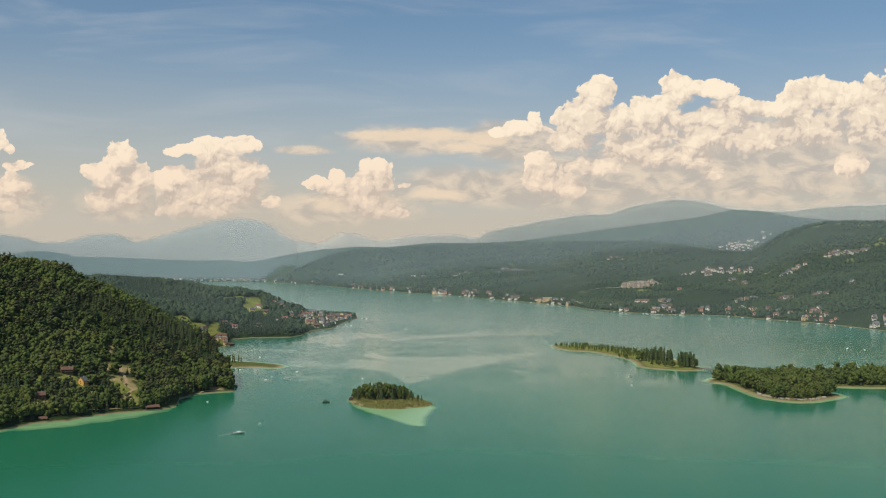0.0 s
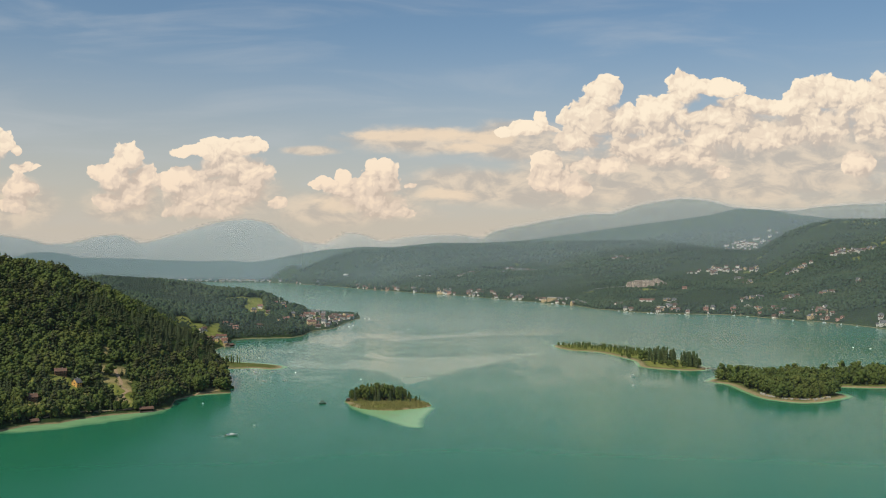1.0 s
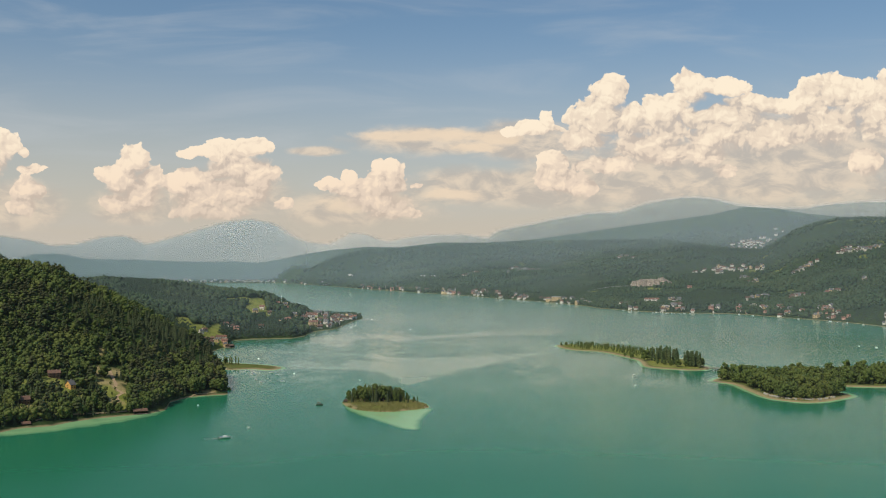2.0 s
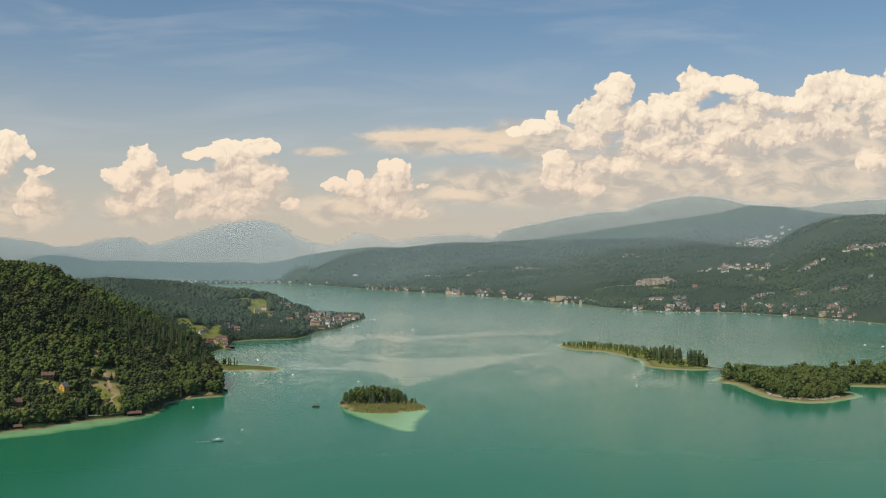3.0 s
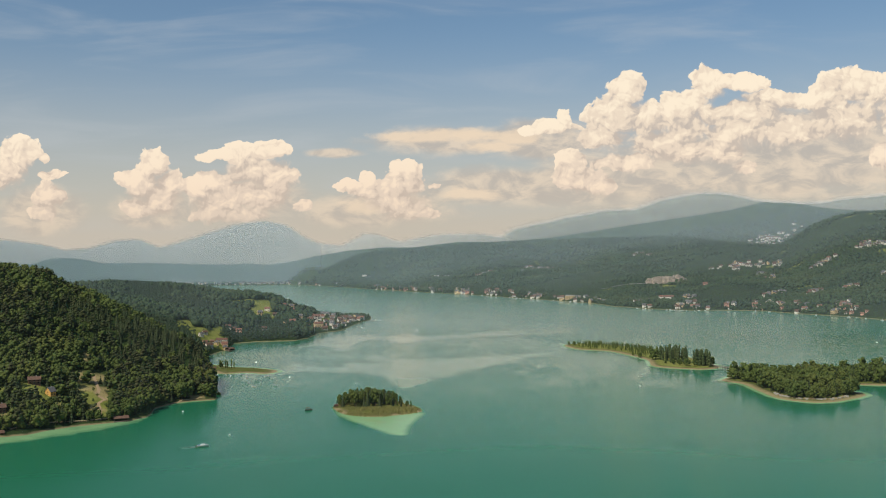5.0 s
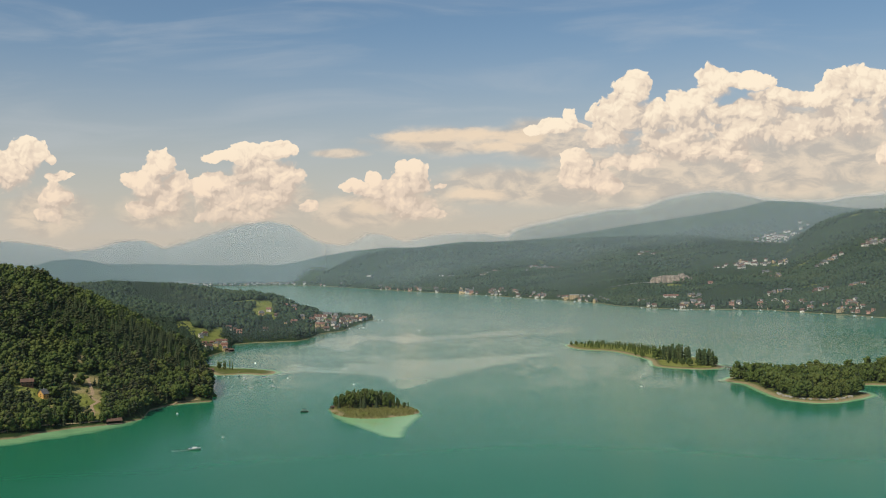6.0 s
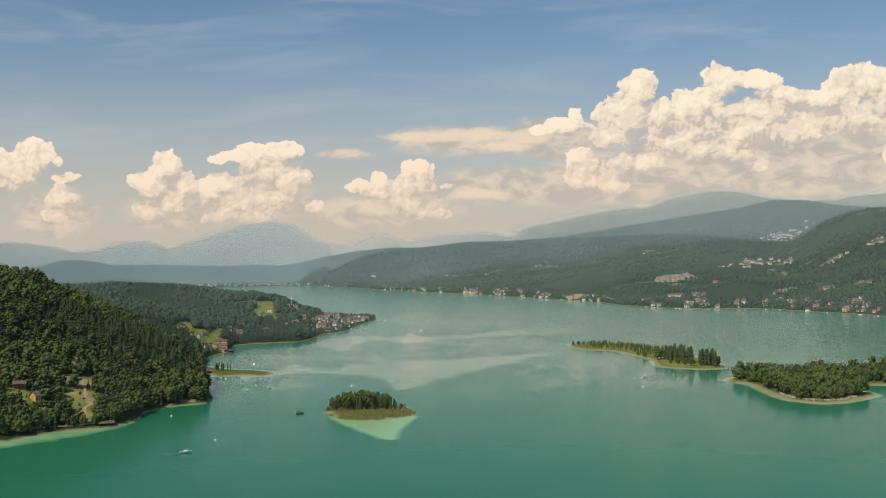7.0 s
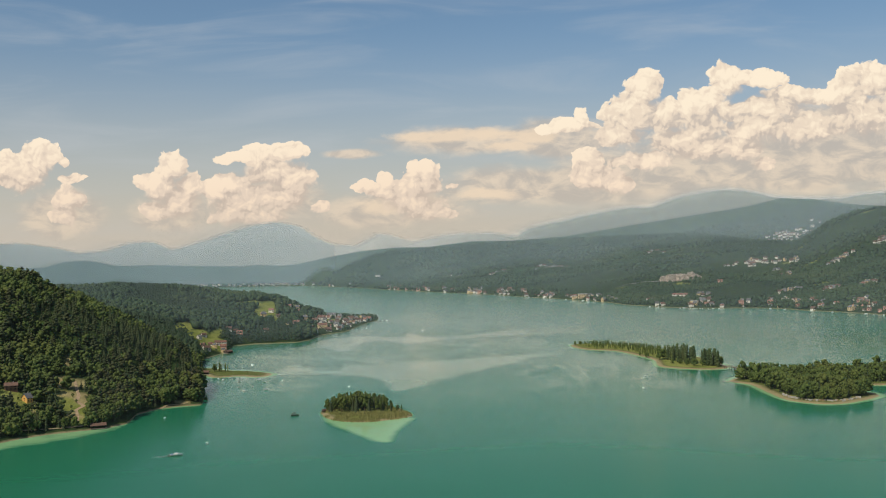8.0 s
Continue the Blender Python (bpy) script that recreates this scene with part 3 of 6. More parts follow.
TILES_BROWN = plain("brown_roof_tiles", (0.16, 0.085, 0.055), (0.10, 0.06, 0.045), 0.7, 0.85, 0, 5, 0.04, 0.2)
SLATES = plain("grey_roof_slates", (0.17, 0.17, 0.17), (0.10, 0.10, 0.105), 0.7, 0.75, 0, 5, 0.03, 0.2)
PANE = plain("dark_window_glass", (0.03, 0.035, 0.04), (0.02, 0.024, 0.03), 0.4, 0.12, 0, 2, 0.001)
CONCRETE = plain("pale_concrete", (0.45, 0.43, 0.38), (0.36, 0.34, 0.30), 0.4, 0.9, 0, 4, 0.01)
CLAY = plain("clay_path", (0.45, 0.33, 0.20), (0.33, 0.23, 0.13), 0.4, 0.95, 0, 4, 0.03)
ROCK = plain("reddish_bare_rock", (0.40, 0.33, 0.26), (0.17, 0.14, 0.11), 0.16, 0.95, 0, 0.5, 0.5)
BLUE_SAIL = plain("blue_canvas", (0.05, 0.10, 0.32), (0.04, 0.08, 0.25), 0.8, 0.8, 0, 6)
RED_HULL = plain("red_boat_paint", (0.50, 0.06, 0.04), (0.40, 0.05, 0.03), 0.8, 0.35, 0, 6, 0.004)


def ground_material():
    def build(t, s):
        place = node(t, "ShaderNodeNewGeometry").outputs["Position"]
        meadow = node(t, "ShaderNodeAttribute", attribute_name="meadow").outputs["Fac"]
        bare = node(t, "ShaderNodeAttribute", attribute_name="bare").outputs["Fac"]
        haze_pale = node(t, "ShaderNodeAttribute", attribute_name="haze_pale").outputs["Fac"]
        wood = blend(t, step(t, cloudy(t, 0.02, 6.0, 0.65, place), 0.3, 0.7), (0.022, 0.042, 0.012), (0.05, 0.078, 0.020))
        wood = blend(t, calc(t, "MULTIPLY", step(t, cloudy(t, 0.11, 4.0, 0.6, place), 0.4, 0.7), 0.6), wood, (0.018, 0.032, 0.012))
        grass = blend(t, step(t, cloudy(t, 0.05, 5.0, 0.6, place), 0.3, 0.7), (0.15, 0.18, 0.035), (0.25, 0.26, 0.070))
        grass = blend(t, calc(t, "MULTIPLY", step(t, cloudy(t, 0.5, 3.0, 0.6, place), 0.45, 0.75), 0.4), grass, (0.10, 0.12, 0.03))
        tone = blend(t, meadow, wood, grass)
        soil = blend(t, step(t, cloudy(t, 0.15, 5.0, 0.6, place), 0.3, 0.7), (0.33, 0.28, 0.13), (0.24, 0.20, 0.09))
        tone = blend(t, bare, tone, soil)
        # far mountains: distance haze put into the colour as a pale grey
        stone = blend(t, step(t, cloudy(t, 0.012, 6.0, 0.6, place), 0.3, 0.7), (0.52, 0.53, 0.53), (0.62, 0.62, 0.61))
        tone = blend(t, haze_pale, tone, stone)
        # wet sand at the water's edge
        z = node(t, "ShaderNodeSeparateXYZ", {0: place}).outputs[2]
        edge = step(t, calc(t, "ADD", z, calc(t, "MULTIPLY", cloudy(t, 0.2, 3.0, 0.5, place), 1.2)), 0.7, 1.6, 1.0, 0.0)
        tone = blend(t, calc(t, "MULTIPLY", edge, 0.8), tone, (0.30, 0.25, 0.14))
        t.links.new(tone, s.inputs["Base Color"])
        s.inputs["Roughness"].default_value = 0.95
        s.inputs["Specular IOR Level"].default_value = 0.1
        bump(t, s, cloudy(t, 0.12, 6.0, 0.7, place), 0.8, 3.0)
    return surface("woodland_ground", build)


def water_material():
    def build(t, s):
        place = node(t, "ShaderNodeNewGeometry").outputs["Position"]
        x, y, _ = node(t, "ShaderNodeSeparateXYZ", {0: place}).outputs
        shoal = node(t, "ShaderNodeAttribute", attribute_name="shoal").outputs["Fac"]
        ragged = calc(t, "ADD", shoal, calc(t, "MULTIPLY_ADD", cloudy(t, 0.06, 5.0, 0.6, place), 0.5, -0.25))
        ragged = calc(t, "MULTIPLY", ragged, step(t, shoal, 0.02, 0.2))
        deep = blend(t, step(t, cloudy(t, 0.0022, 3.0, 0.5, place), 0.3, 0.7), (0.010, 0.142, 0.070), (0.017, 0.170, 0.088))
        # far water paler: the low sky's reflection put into the colour
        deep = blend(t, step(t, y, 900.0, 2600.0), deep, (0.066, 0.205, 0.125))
        # broad pale bands and curling slicks: silt, with the sky's reflection put into the colour
        broad = node(t, "ShaderNodeTexNoise", {"Vector": vec(t, "MULTIPLY", place, (0.0019, 0.0040, 0)).outputs[0], "Scale": 1.0, "Detail": 4.0, "Roughness": 0.5, "Distortion": 1.4}).outputs[0]
        broad = calc(t, "MULTIPLY", step(t, broad, 0.40, 0.66), step(t, y, 800.0, 1150.0))
        curl = node(t, "ShaderNodeTexNoise", {"Vector": vec(t, "MULTIPLY", place, (0.0110, 0.0042, 0)).outputs[0], "Scale": 1.0, "Detail": 5.0, "Roughness": 0.5, "Distortion": 2.6}).outputs[0]
        fold = calc(t, "ABSOLUTE", calc(t, "SUBTRACT", curl, 0.5))
        thin = calc(t, "MULTIPLY", step(t, fold, 0.0, 0.06, 1.0, 0.0), calc(t, "MULTIPLY", step(t, y, 740.0, 900.0), step(t, y, 1300.0, 2100.0, 1.0, 0.0)))
        thin = calc(t, "MULTIPLY", thin, step(t, cloudy(t, 0.006, 3.0, 0.5, place), 0.40, 0.58))
        silt_sheen = node(t, "ShaderNodeAttribute", attribute_name="silt_sheen").outputs["Fac"]
        swirl = node(t, "ShaderNodeTexNoise", {"Vector": vec(t, "MULTIPLY", place, (0.0075, 0.0026, 0)).outputs[0], "Scale": 1.0, "Detail": 4.0, "Roughness": 0.45, "Distortion": 2.4}).outputs[0]
        crest = step(t, calc(t, "ABSOLUTE", calc(t, "SUBTRACT", swirl, 0.52)), 0.0, 0.05, 1.0, 0.0)
        crest = calc(t, "MAXIMUM", crest, calc(t, "MULTIPLY", step(t, swirl, 0.54, 0.62), 0.55))
        plume = calc(t, "MULTIPLY", crest, step(t, silt_sheen, 0.05, 0.55))
        drift = node(t, "ShaderNodeAttribute", attribute_name="drift").outputs["Fac"]
        wisp = node(t, "ShaderNodeTexNoise", {"Vector": vec(t, "MULTIPLY", place, (0.030, 0.011, 0)).outputs[0], "Scale": 1.0, "Detail": 6.0, "Roughness": 0.6, "Distortion": 1.2}).outputs[0]
        drift = calc(t, "MULTIPLY", step(t, calc(t, "MULTIPLY_ADD", wisp, 1.2, drift), 0.85, 1.45), step(t, drift, 0.0, 0.25))
        plume = calc(t, "MAXIMUM", calc(t, "MULTIPLY", plume, 0.5), drift)
        slick = calc(t, "MAXIMUM", calc(t, "MAXIMUM", calc(t, "MULTIPLY", broad, 0.45), calc(t, "MULTIPLY", thin, 0.8)), plume)
        deep = blend(t, calc(t, "MULTIPLY", slick, 0.80), deep, (0.225, 0.315, 0.21))
        tone = blend(t, step(t, ragged, 0.25, 0.75), deep, (0.25, 0.46, 0.22))
        tone = blend(t, step(t, ragged, 0.85, 1.15), tone, (0.34, 0.34, 0.15))
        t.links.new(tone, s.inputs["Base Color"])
        s.inputs["IOR"].default_value = 1.33
        t.links.new(step(t, y, 650.0, 1700.0, 0.10, 0.50), s.inputs["Specular IOR Level"])
        t.links.new(calc(t, "MULTIPLY_ADD", slick, -0.05, 0.19), s.inputs["Roughness"])
        wave = node(t, "ShaderNodeTexNoise", {"Vector": vec(t, "MULTIPLY", place, (0.16, 0.22, 0.2)).outputs[0], "Scale": 1.0, "Detail": 4.0, "Roughness": 0.6}).outputs[0]
        t.links.new(node(t, "ShaderNodeBump", {"Height": wave, "Strength": step(t, y, 650.0, 1400.0, 0.028, 0.002), "Distance": 0.5}).outputs[0], s.inputs["Normal"])
    return surface("green_lake_water", build)


# pale tint of the sheets that stand in for the air's haze
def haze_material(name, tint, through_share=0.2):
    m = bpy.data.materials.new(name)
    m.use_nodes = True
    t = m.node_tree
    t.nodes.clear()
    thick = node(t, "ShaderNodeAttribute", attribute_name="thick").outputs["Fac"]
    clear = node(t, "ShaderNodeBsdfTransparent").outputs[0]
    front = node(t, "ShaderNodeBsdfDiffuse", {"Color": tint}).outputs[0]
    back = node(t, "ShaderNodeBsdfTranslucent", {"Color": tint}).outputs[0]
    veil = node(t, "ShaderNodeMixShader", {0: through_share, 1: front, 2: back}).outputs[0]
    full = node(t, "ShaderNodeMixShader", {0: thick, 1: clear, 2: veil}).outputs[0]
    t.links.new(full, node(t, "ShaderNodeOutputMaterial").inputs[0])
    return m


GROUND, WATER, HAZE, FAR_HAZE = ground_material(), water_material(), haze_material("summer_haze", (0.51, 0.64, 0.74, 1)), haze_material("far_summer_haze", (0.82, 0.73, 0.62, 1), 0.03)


# ---------------------------------------------------------------- meshes
def mesh_of(name, points, faces, material, smooth_faces=False):
    """A mesh from arrays of points and of triangles or quads."""
    me = bpy.data.meshes.new(name)
    points, faces = np.asarray(points, np.float32), np.asarray(faces, np.int32)
    me.vertices.add(len(points))
    me.vertices.foreach_set("co", points.ravel())
    n, k = faces.shape
    me.loops.add(n * k)
    me.loops.foreach_set("vertex_index", faces.ravel())
    me.polygons.add(n)
    me.polygons.foreach_set("loop_start", np.arange(0, n * k, k, dtype=np.int32))
    me.polygons.foreach_set("use_smooth", np.full(n, smooth_faces))
    me.update(calc_edges=True)
    me.materials.append(material)
    return me


def lattice(columns, rows, first=0):
    """Quads between the points of a grid."""
    i, j = np.meshgrid(np.arange(columns - 1), np.arange(rows - 1), indexing="ij")
    a = (first + i * rows + j).ravel()
    return np.stack([a, a + 1, a + rows + 1, a + rows], 1)[:, ::-1]


def mark(me, name, values):
    me.attributes.new(name, "FLOAT", "POINT").data.foreach_set("value", np.asarray(values, np.float32).ravel())


def patch_of(x, y, spots):
    """The cover of round spots (x, y, radius along, radius across, turn) with ragged rims: 1 inside, 0 outside."""
    total = np.zeros(np.shape(x))
    for sx, sy, ra, rb, turn in spots:
        c, s = math.cos(radians(turn)), math.sin(radians(turn))
        dx, dy = x - sx, y - sy
        far = np.hypot((c * dx + s * dy) / ra, (c * dy - s * dx) / rb) + 0.22 * rough(x, y, 22, 3, 31)
        total = np.maximum(total, 1 - smooth(0.8, 1.05, far))
    return total

# ---------------------------------------------------------------- ground, lake and islands
def make_ground():
    points = np.stack([LAND_X, LAND_Y, LAND_Z], -1).reshape(-1, 3)
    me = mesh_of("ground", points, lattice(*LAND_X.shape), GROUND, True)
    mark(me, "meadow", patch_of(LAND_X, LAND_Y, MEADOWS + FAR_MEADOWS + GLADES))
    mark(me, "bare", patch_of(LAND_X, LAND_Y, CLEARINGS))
    # where the peaks take the painted haze, fully on the left
    mark(me, "haze_pale", smooth(4808, 4840, REACHES)[None, :] * np.interp(BEARINGS, [-8, 3], [1.0, 0.25])[:, None])
    return tagged(new("ground", me), "wooded hills and meadows around a lake", "ground", kind="structure")


def make_water():
    bearings = np.concatenate([np.arange(-180, -31, 5.0), np.arange(-30, 28, 0.2), np.arange(30, 181, 5.0)])
    reaches = np.concatenate([[0, 200, 400, 500], np.arange(560, 800, 5.0), np.arange(800, 1350, 10.0), np.arange(1350, 2200, 30.0), np.arange(2200, 4900, 150.0)])
    a = np.radians(bearings)[:, None]
    x, y = MIDDLE[0] + reaches * np.sin(a), MIDDLE[1] + reaches * np.cos(a)
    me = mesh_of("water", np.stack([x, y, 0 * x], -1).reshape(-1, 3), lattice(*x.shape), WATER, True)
    shoal = np.zeros(x.shape)
    ground = land(x, y)
    shoal = np.maximum(shoal, 0.62 * smooth(-3.0, -0.2, ground) * (1 - smooth(1300, 1700, reaches)[None, :]))
    shoal = np.maximum(shoal, 0.5 * (1 - smooth(0, 6, -inside(SMALL_ISLAND, x, y))))
    shoal = np.maximum(shoal, 0.9 * smooth(-6, 10, inside(SMALL_SHOAL, x, y)))
    shoal = np.maximum(shoal, 0.62 * smooth(-12, 14, inside(WEST_SHOAL, x, y)))
    for plan, wide in ((POPLAR_ISLAND, 16), (WOODED_ISLAND, 13), (SAND_SPIT, 16)):
        shoal = np.maximum(shoal, 0.50 * (1 - smooth(1, wide, -inside(plan, x, y))) + 0.50 * (1 - smooth(0, 4.5, -inside(plan, x, y))))
    mark(me, "shoal", shoal)
    silt_sheen = np.zeros(x.shape)
    for px, py, ra, rb in PLUMES:
        silt_sheen = np.maximum(silt_sheen, 1 - np.clip(np.hypot((x - px) / ra, (y - py) / rb), 0, 1.6) / 1.6)
    mark(me, "silt_sheen", silt_sheen)
    drift = np.zeros(x.shape)
    wx, wy = x + 9 * rough(x, y * 0.5, 45, 4, 91), y + 16 * rough(x * 2, y, 70, 4, 92)
    for plan, soft, dense in DRIFTS:
        drift = np.maximum(drift, dense * smooth(-soft, soft, inside(plan, wx, wy)))
    mark(me, "drift", drift)
    return tagged(new("water", me), "green lake water with pale shoals and calm slicks", "water", kind="structure")


def make_island(name, plan, crown, label, green):
    shore = rounded(plan, 10)
    middle = shore.mean(0)
    away = np.concatenate([np.linspace(1.12, 1.0, 5), np.linspace(0.985, 0.8, 10), np.linspace(0.74, 0.02, 12)])
    ring = middle + (shore - middle) * away[:, None, None]
    ring += 0.6 * np.stack([rough(ring[..., 0], ring[..., 1], 9, 3, 41), rough(ring[..., 0], ring[..., 1], 9, 3, 42)], -1)
    x, y = ring[..., 0], ring[..., 1]
    depth = inside(plan, x, y)
    z = island_height(depth, x, y, crown)
    closed = np.concatenate([np.stack([x, y, z], -1), np.stack([x, y, z], -1)[:, :1]], 1)
    me = mesh_of(name, closed.reshape(-1, 3), lattice(*closed.shape[:2]), GROUND, True)
    d = np.concatenate([depth, depth[:, :1]], 1)
    mark(me, "meadow", smooth(3, 8, d) * green)
    mark(me, "bare", 1 - smooth(2, 6, d))
    return tagged(new(name, me), label, "island", kind="structure")


SMALL_SHOAL = [(-62, 735), (-60, 699), (-42, 664), (-26, 634), (-14, 622), (-8, 626), (-8, 659), (-3, 706), (-12, 720), (-40, 710)]
WEST_SHOAL = [(-275, 600), (-244, 590), (-218, 607), (-197, 634), (-182, 660), (-176, 684), (-200, 692), (-240, 655), (-270, 640)]
# pale silt, and beige bands painted in for cloud reflections: x, y, half length, half width
PLUMES = [(-70, 1005, 150, 70), (-30, 1180, 150, 230), (40, 1050, 60, 60), (60, 1950, 210, 380), (390, 1265, 190, 120), (338, 2166, 150, 160), (-120, 1420, 60, 120)]
# sharper tongues of silt that reach out from the spit and the cape, and last a faint far paleness painted for cloud
# reflections: plan, half width of the edge, density
DRIFTS = [([(-154, 988), (-149, 1046), (-127, 1022), (-105, 995), (-89, 1040), (-66, 1031), (-47, 1070), (-24, 1080), (22, 1087), (62, 1115), (119, 1140), (79, 1068), (34, 985), (11, 922), (-12, 864), (-30, 839), (-54, 916), (-82, 948), (-111, 964), (-136, 953)], 12, 0.85), ([(-211, 1147), (-179, 1154), (-151, 1138), (-106, 1081), (-141, 1105), (-177, 1117)], 4, 0.7), ([(-195, 1233), (-181, 1305), (-158, 1386), (-124, 1431), (-80, 1398), (-72, 1495), (-50, 1402), (-13, 1388), (33, 1454), (72, 1519), (184, 1550), (140, 1414), (68, 1383), (18, 1351), (-43, 1304), (-50, 1280), (-56, 1247), (-41, 1138), (-72, 1308), (-107, 1313), (-118, 1184), (-153, 1241), (-171, 1221)], 9, 0.9), ([(-82, 1074), (-72, 1110), (-42, 1035), (-68, 1054)], 4, 0.9), ([(-180, 1841), (-80, 2019), (99, 2065), (331, 2101), (265, 1647), (121, 1628), (15, 1581), (-57, 1623), (-115, 1675)], 30, 0.5)]
# meadows and clearings: x, y, half length, half width, turn
MEADOWS = [(-335, 1325, 13, 70, 14), (-303, 1270, 11, 58, 10), (-286, 1290, 7, 60, 8), (-272, 1225, 15, 48, 10), (-262, 1200, 18, 16, 0), (-340, 1658, 26, 40, 0), (-296, 1610, 17, 105, 8), (-215, 1690, 14, 30, 0), (-266, 1560, 7, 50, 0), (-256, 704, 15, 9, -68), (-272, 692, 7, 8, 0), (-253, 650, 12, 7, -68), (-219, 710, 38, 9.5, -63), (-228, 700, 10, 10, 0), (-241, 694, 17, 8, -68), (260, 3330, 40, 30, 0), (416, 3604, 60, 18, 10)]
CLEARINGS = [(-219, 724, 12, 5, -63), (-211, 693, 8, 5, -40), (-230, 702, 6, 5, 30), (-238, 752, 10, 19, -60), (-227, 734, 6, 13, -60), (-252, 779, 3, 9, 0), (-245, 733, 5, 4, 0), (-252, 654, 5, 5, 0), (-177, 822, 2.5, 22, 10), (-170, 779, 6, 4, 0), (-233, 690, 6, 5, 0), (-212, 716, 4, 6, 0)]
FAR_MEADOWS = [(939, 2405, 34, 7, -12), (891, 2378, 22, 8, -5), (1000, 2400, 40, 9, -10), (470, 2420, 26, 30, 0), (780, 2500, 26, 16, 0)]

# small glades and pastures over the far hills: x, y, half length, half width, turn
glade_dice = np.random.default_rng(61)
GLADES = []
for _ in range(24):
    b, q = 1.0 + 22.5 * glade_dice.random(), glade_dice.random()
    x, y = at_bearing(b, np.interp(b, [1, 8, 14, 22], [3000, 2260, 2080, 1800]) + 170 + 900 * q)
    GLADES.append((float(x), float(y), 8 + 13 * glade_dice.random(), 9 + 17 * glade_dice.random(), 90 * glade_dice.random()))

make_ground()
make_water()
make_island("small_island", SMALL_ISLAND, 1.4, "small wooded island with a reedy rim", 0.8)
make_island("poplar_island", POPLAR_ISLAND, 1.5, "long low island with grass and poplars", 1.0)
make_island("wooded_island", WOODED_ISLAND, 1.8, "wooded island with a sandy rim", 0.6)
make_island("sand_spit", SAND_SPIT, 1.2, "narrow grassy spit with a sandy edge", 0.45)


def make_haze(reach, thick, contact, left=-40.0, right=36.0):
    """A translucent sheet added to stand in for haze before the hills: clear where it meets the ground, and no higher
    than the skyline behind it.
    """
    bearings, heights = np.linspace(left, right, 240), np.linspace(0, 1, 90) ** 1.3 * np.interp(reach, [565, 1260, 4640], [190, 330, 520])
    a = np.radians(bearings)[:, None]
    away = reach + 0.003 * reach * np.sin(bearings * 0.9 + reach)[:, None]
    if reach == 4200:  # in the valley between the far shore's hills and the ridge behind them
        rows = np.array(LINES["far_ridge"])
        away = np.minimum(0.62 * np.interp(bearings, rows[:, 0], rows[:, 1]) + 0.38 * 4800, 4620)[:, None]
    elif not contact:
        away = np.full((len(bearings), 1), float(reach))
    x, y = MIDDLE[0] + away * np.sin(a) + 0 * heights, MIDDLE[1] + away * np.cos(a) + 0 * heights
    z = heights[None, :] + 0 * x
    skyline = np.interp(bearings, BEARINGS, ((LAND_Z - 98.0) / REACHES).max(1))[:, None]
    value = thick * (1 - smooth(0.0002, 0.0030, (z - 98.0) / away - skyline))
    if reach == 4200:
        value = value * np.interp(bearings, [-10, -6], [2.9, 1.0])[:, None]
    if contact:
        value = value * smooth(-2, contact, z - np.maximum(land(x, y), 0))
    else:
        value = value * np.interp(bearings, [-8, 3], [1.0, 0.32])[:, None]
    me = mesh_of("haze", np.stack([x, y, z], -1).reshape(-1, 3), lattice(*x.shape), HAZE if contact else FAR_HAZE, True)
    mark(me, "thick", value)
    return tagged(new("haze", me), "upright translucent sheet added to stand in for summer haze", "haze", kind="structure")


# added haze sheets; the nearest only lifts the near hill's darks
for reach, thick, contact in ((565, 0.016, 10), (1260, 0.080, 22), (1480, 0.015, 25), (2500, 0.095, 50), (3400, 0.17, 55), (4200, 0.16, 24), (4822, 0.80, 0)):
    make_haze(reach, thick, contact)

# ---------------------------------------------------------------- trees
def small_ball(seed, jag=0.3):
    """A lumpy 20-sided ball."""
    bm = bmesh.new()
    bmesh.ops.create_icosphere(bm, subdivisions=1, radius=1.0)
    p = np.array([v.co[:] for v in bm.verts])
    f = np.array([[v.index for v in face.verts] for face in bm.faces])
    bm.free()
    rng = np.random.default_rng(seed)
    return p * (1 + jag * (rng.random(len(p)) - 0.5) * 2)[:, None], f


def joined(parts):
    points, faces, n = [], [], 0
    for p, f in parts:
        points.append(p)
        faces.append(f + n)
        n += len(p)
    return np.concatenate(points), np.concatenate(faces)


def leaf_flecks(rng, centres, radius, size):
    """Loose sprays of leaves: small triangles round given centres, facing all ways."""
    n = len(centres)
    way = rng.normal(size=(n, 3))
    way /= np.linalg.norm(way, axis=1)[:, None]
    mid = centres + way * np.asarray(radius)[:, None]
    a, b = rng.normal(size=(n, 3)), rng.normal(size=(n, 3))
    a /= np.linalg.norm(a, axis=1)[:, None]
    b /= np.linalg.norm(b, axis=1)[:, None]
    s = size * (0.6 + 0.8 * rng.random(n))[:, None]
    p = np.stack([mid + a * s, mid + b * s, mid - (a + b) * 0.6 * s], 1).reshape(-1, 3)
    return p, np.arange(3 * n).reshape(-1, 3)


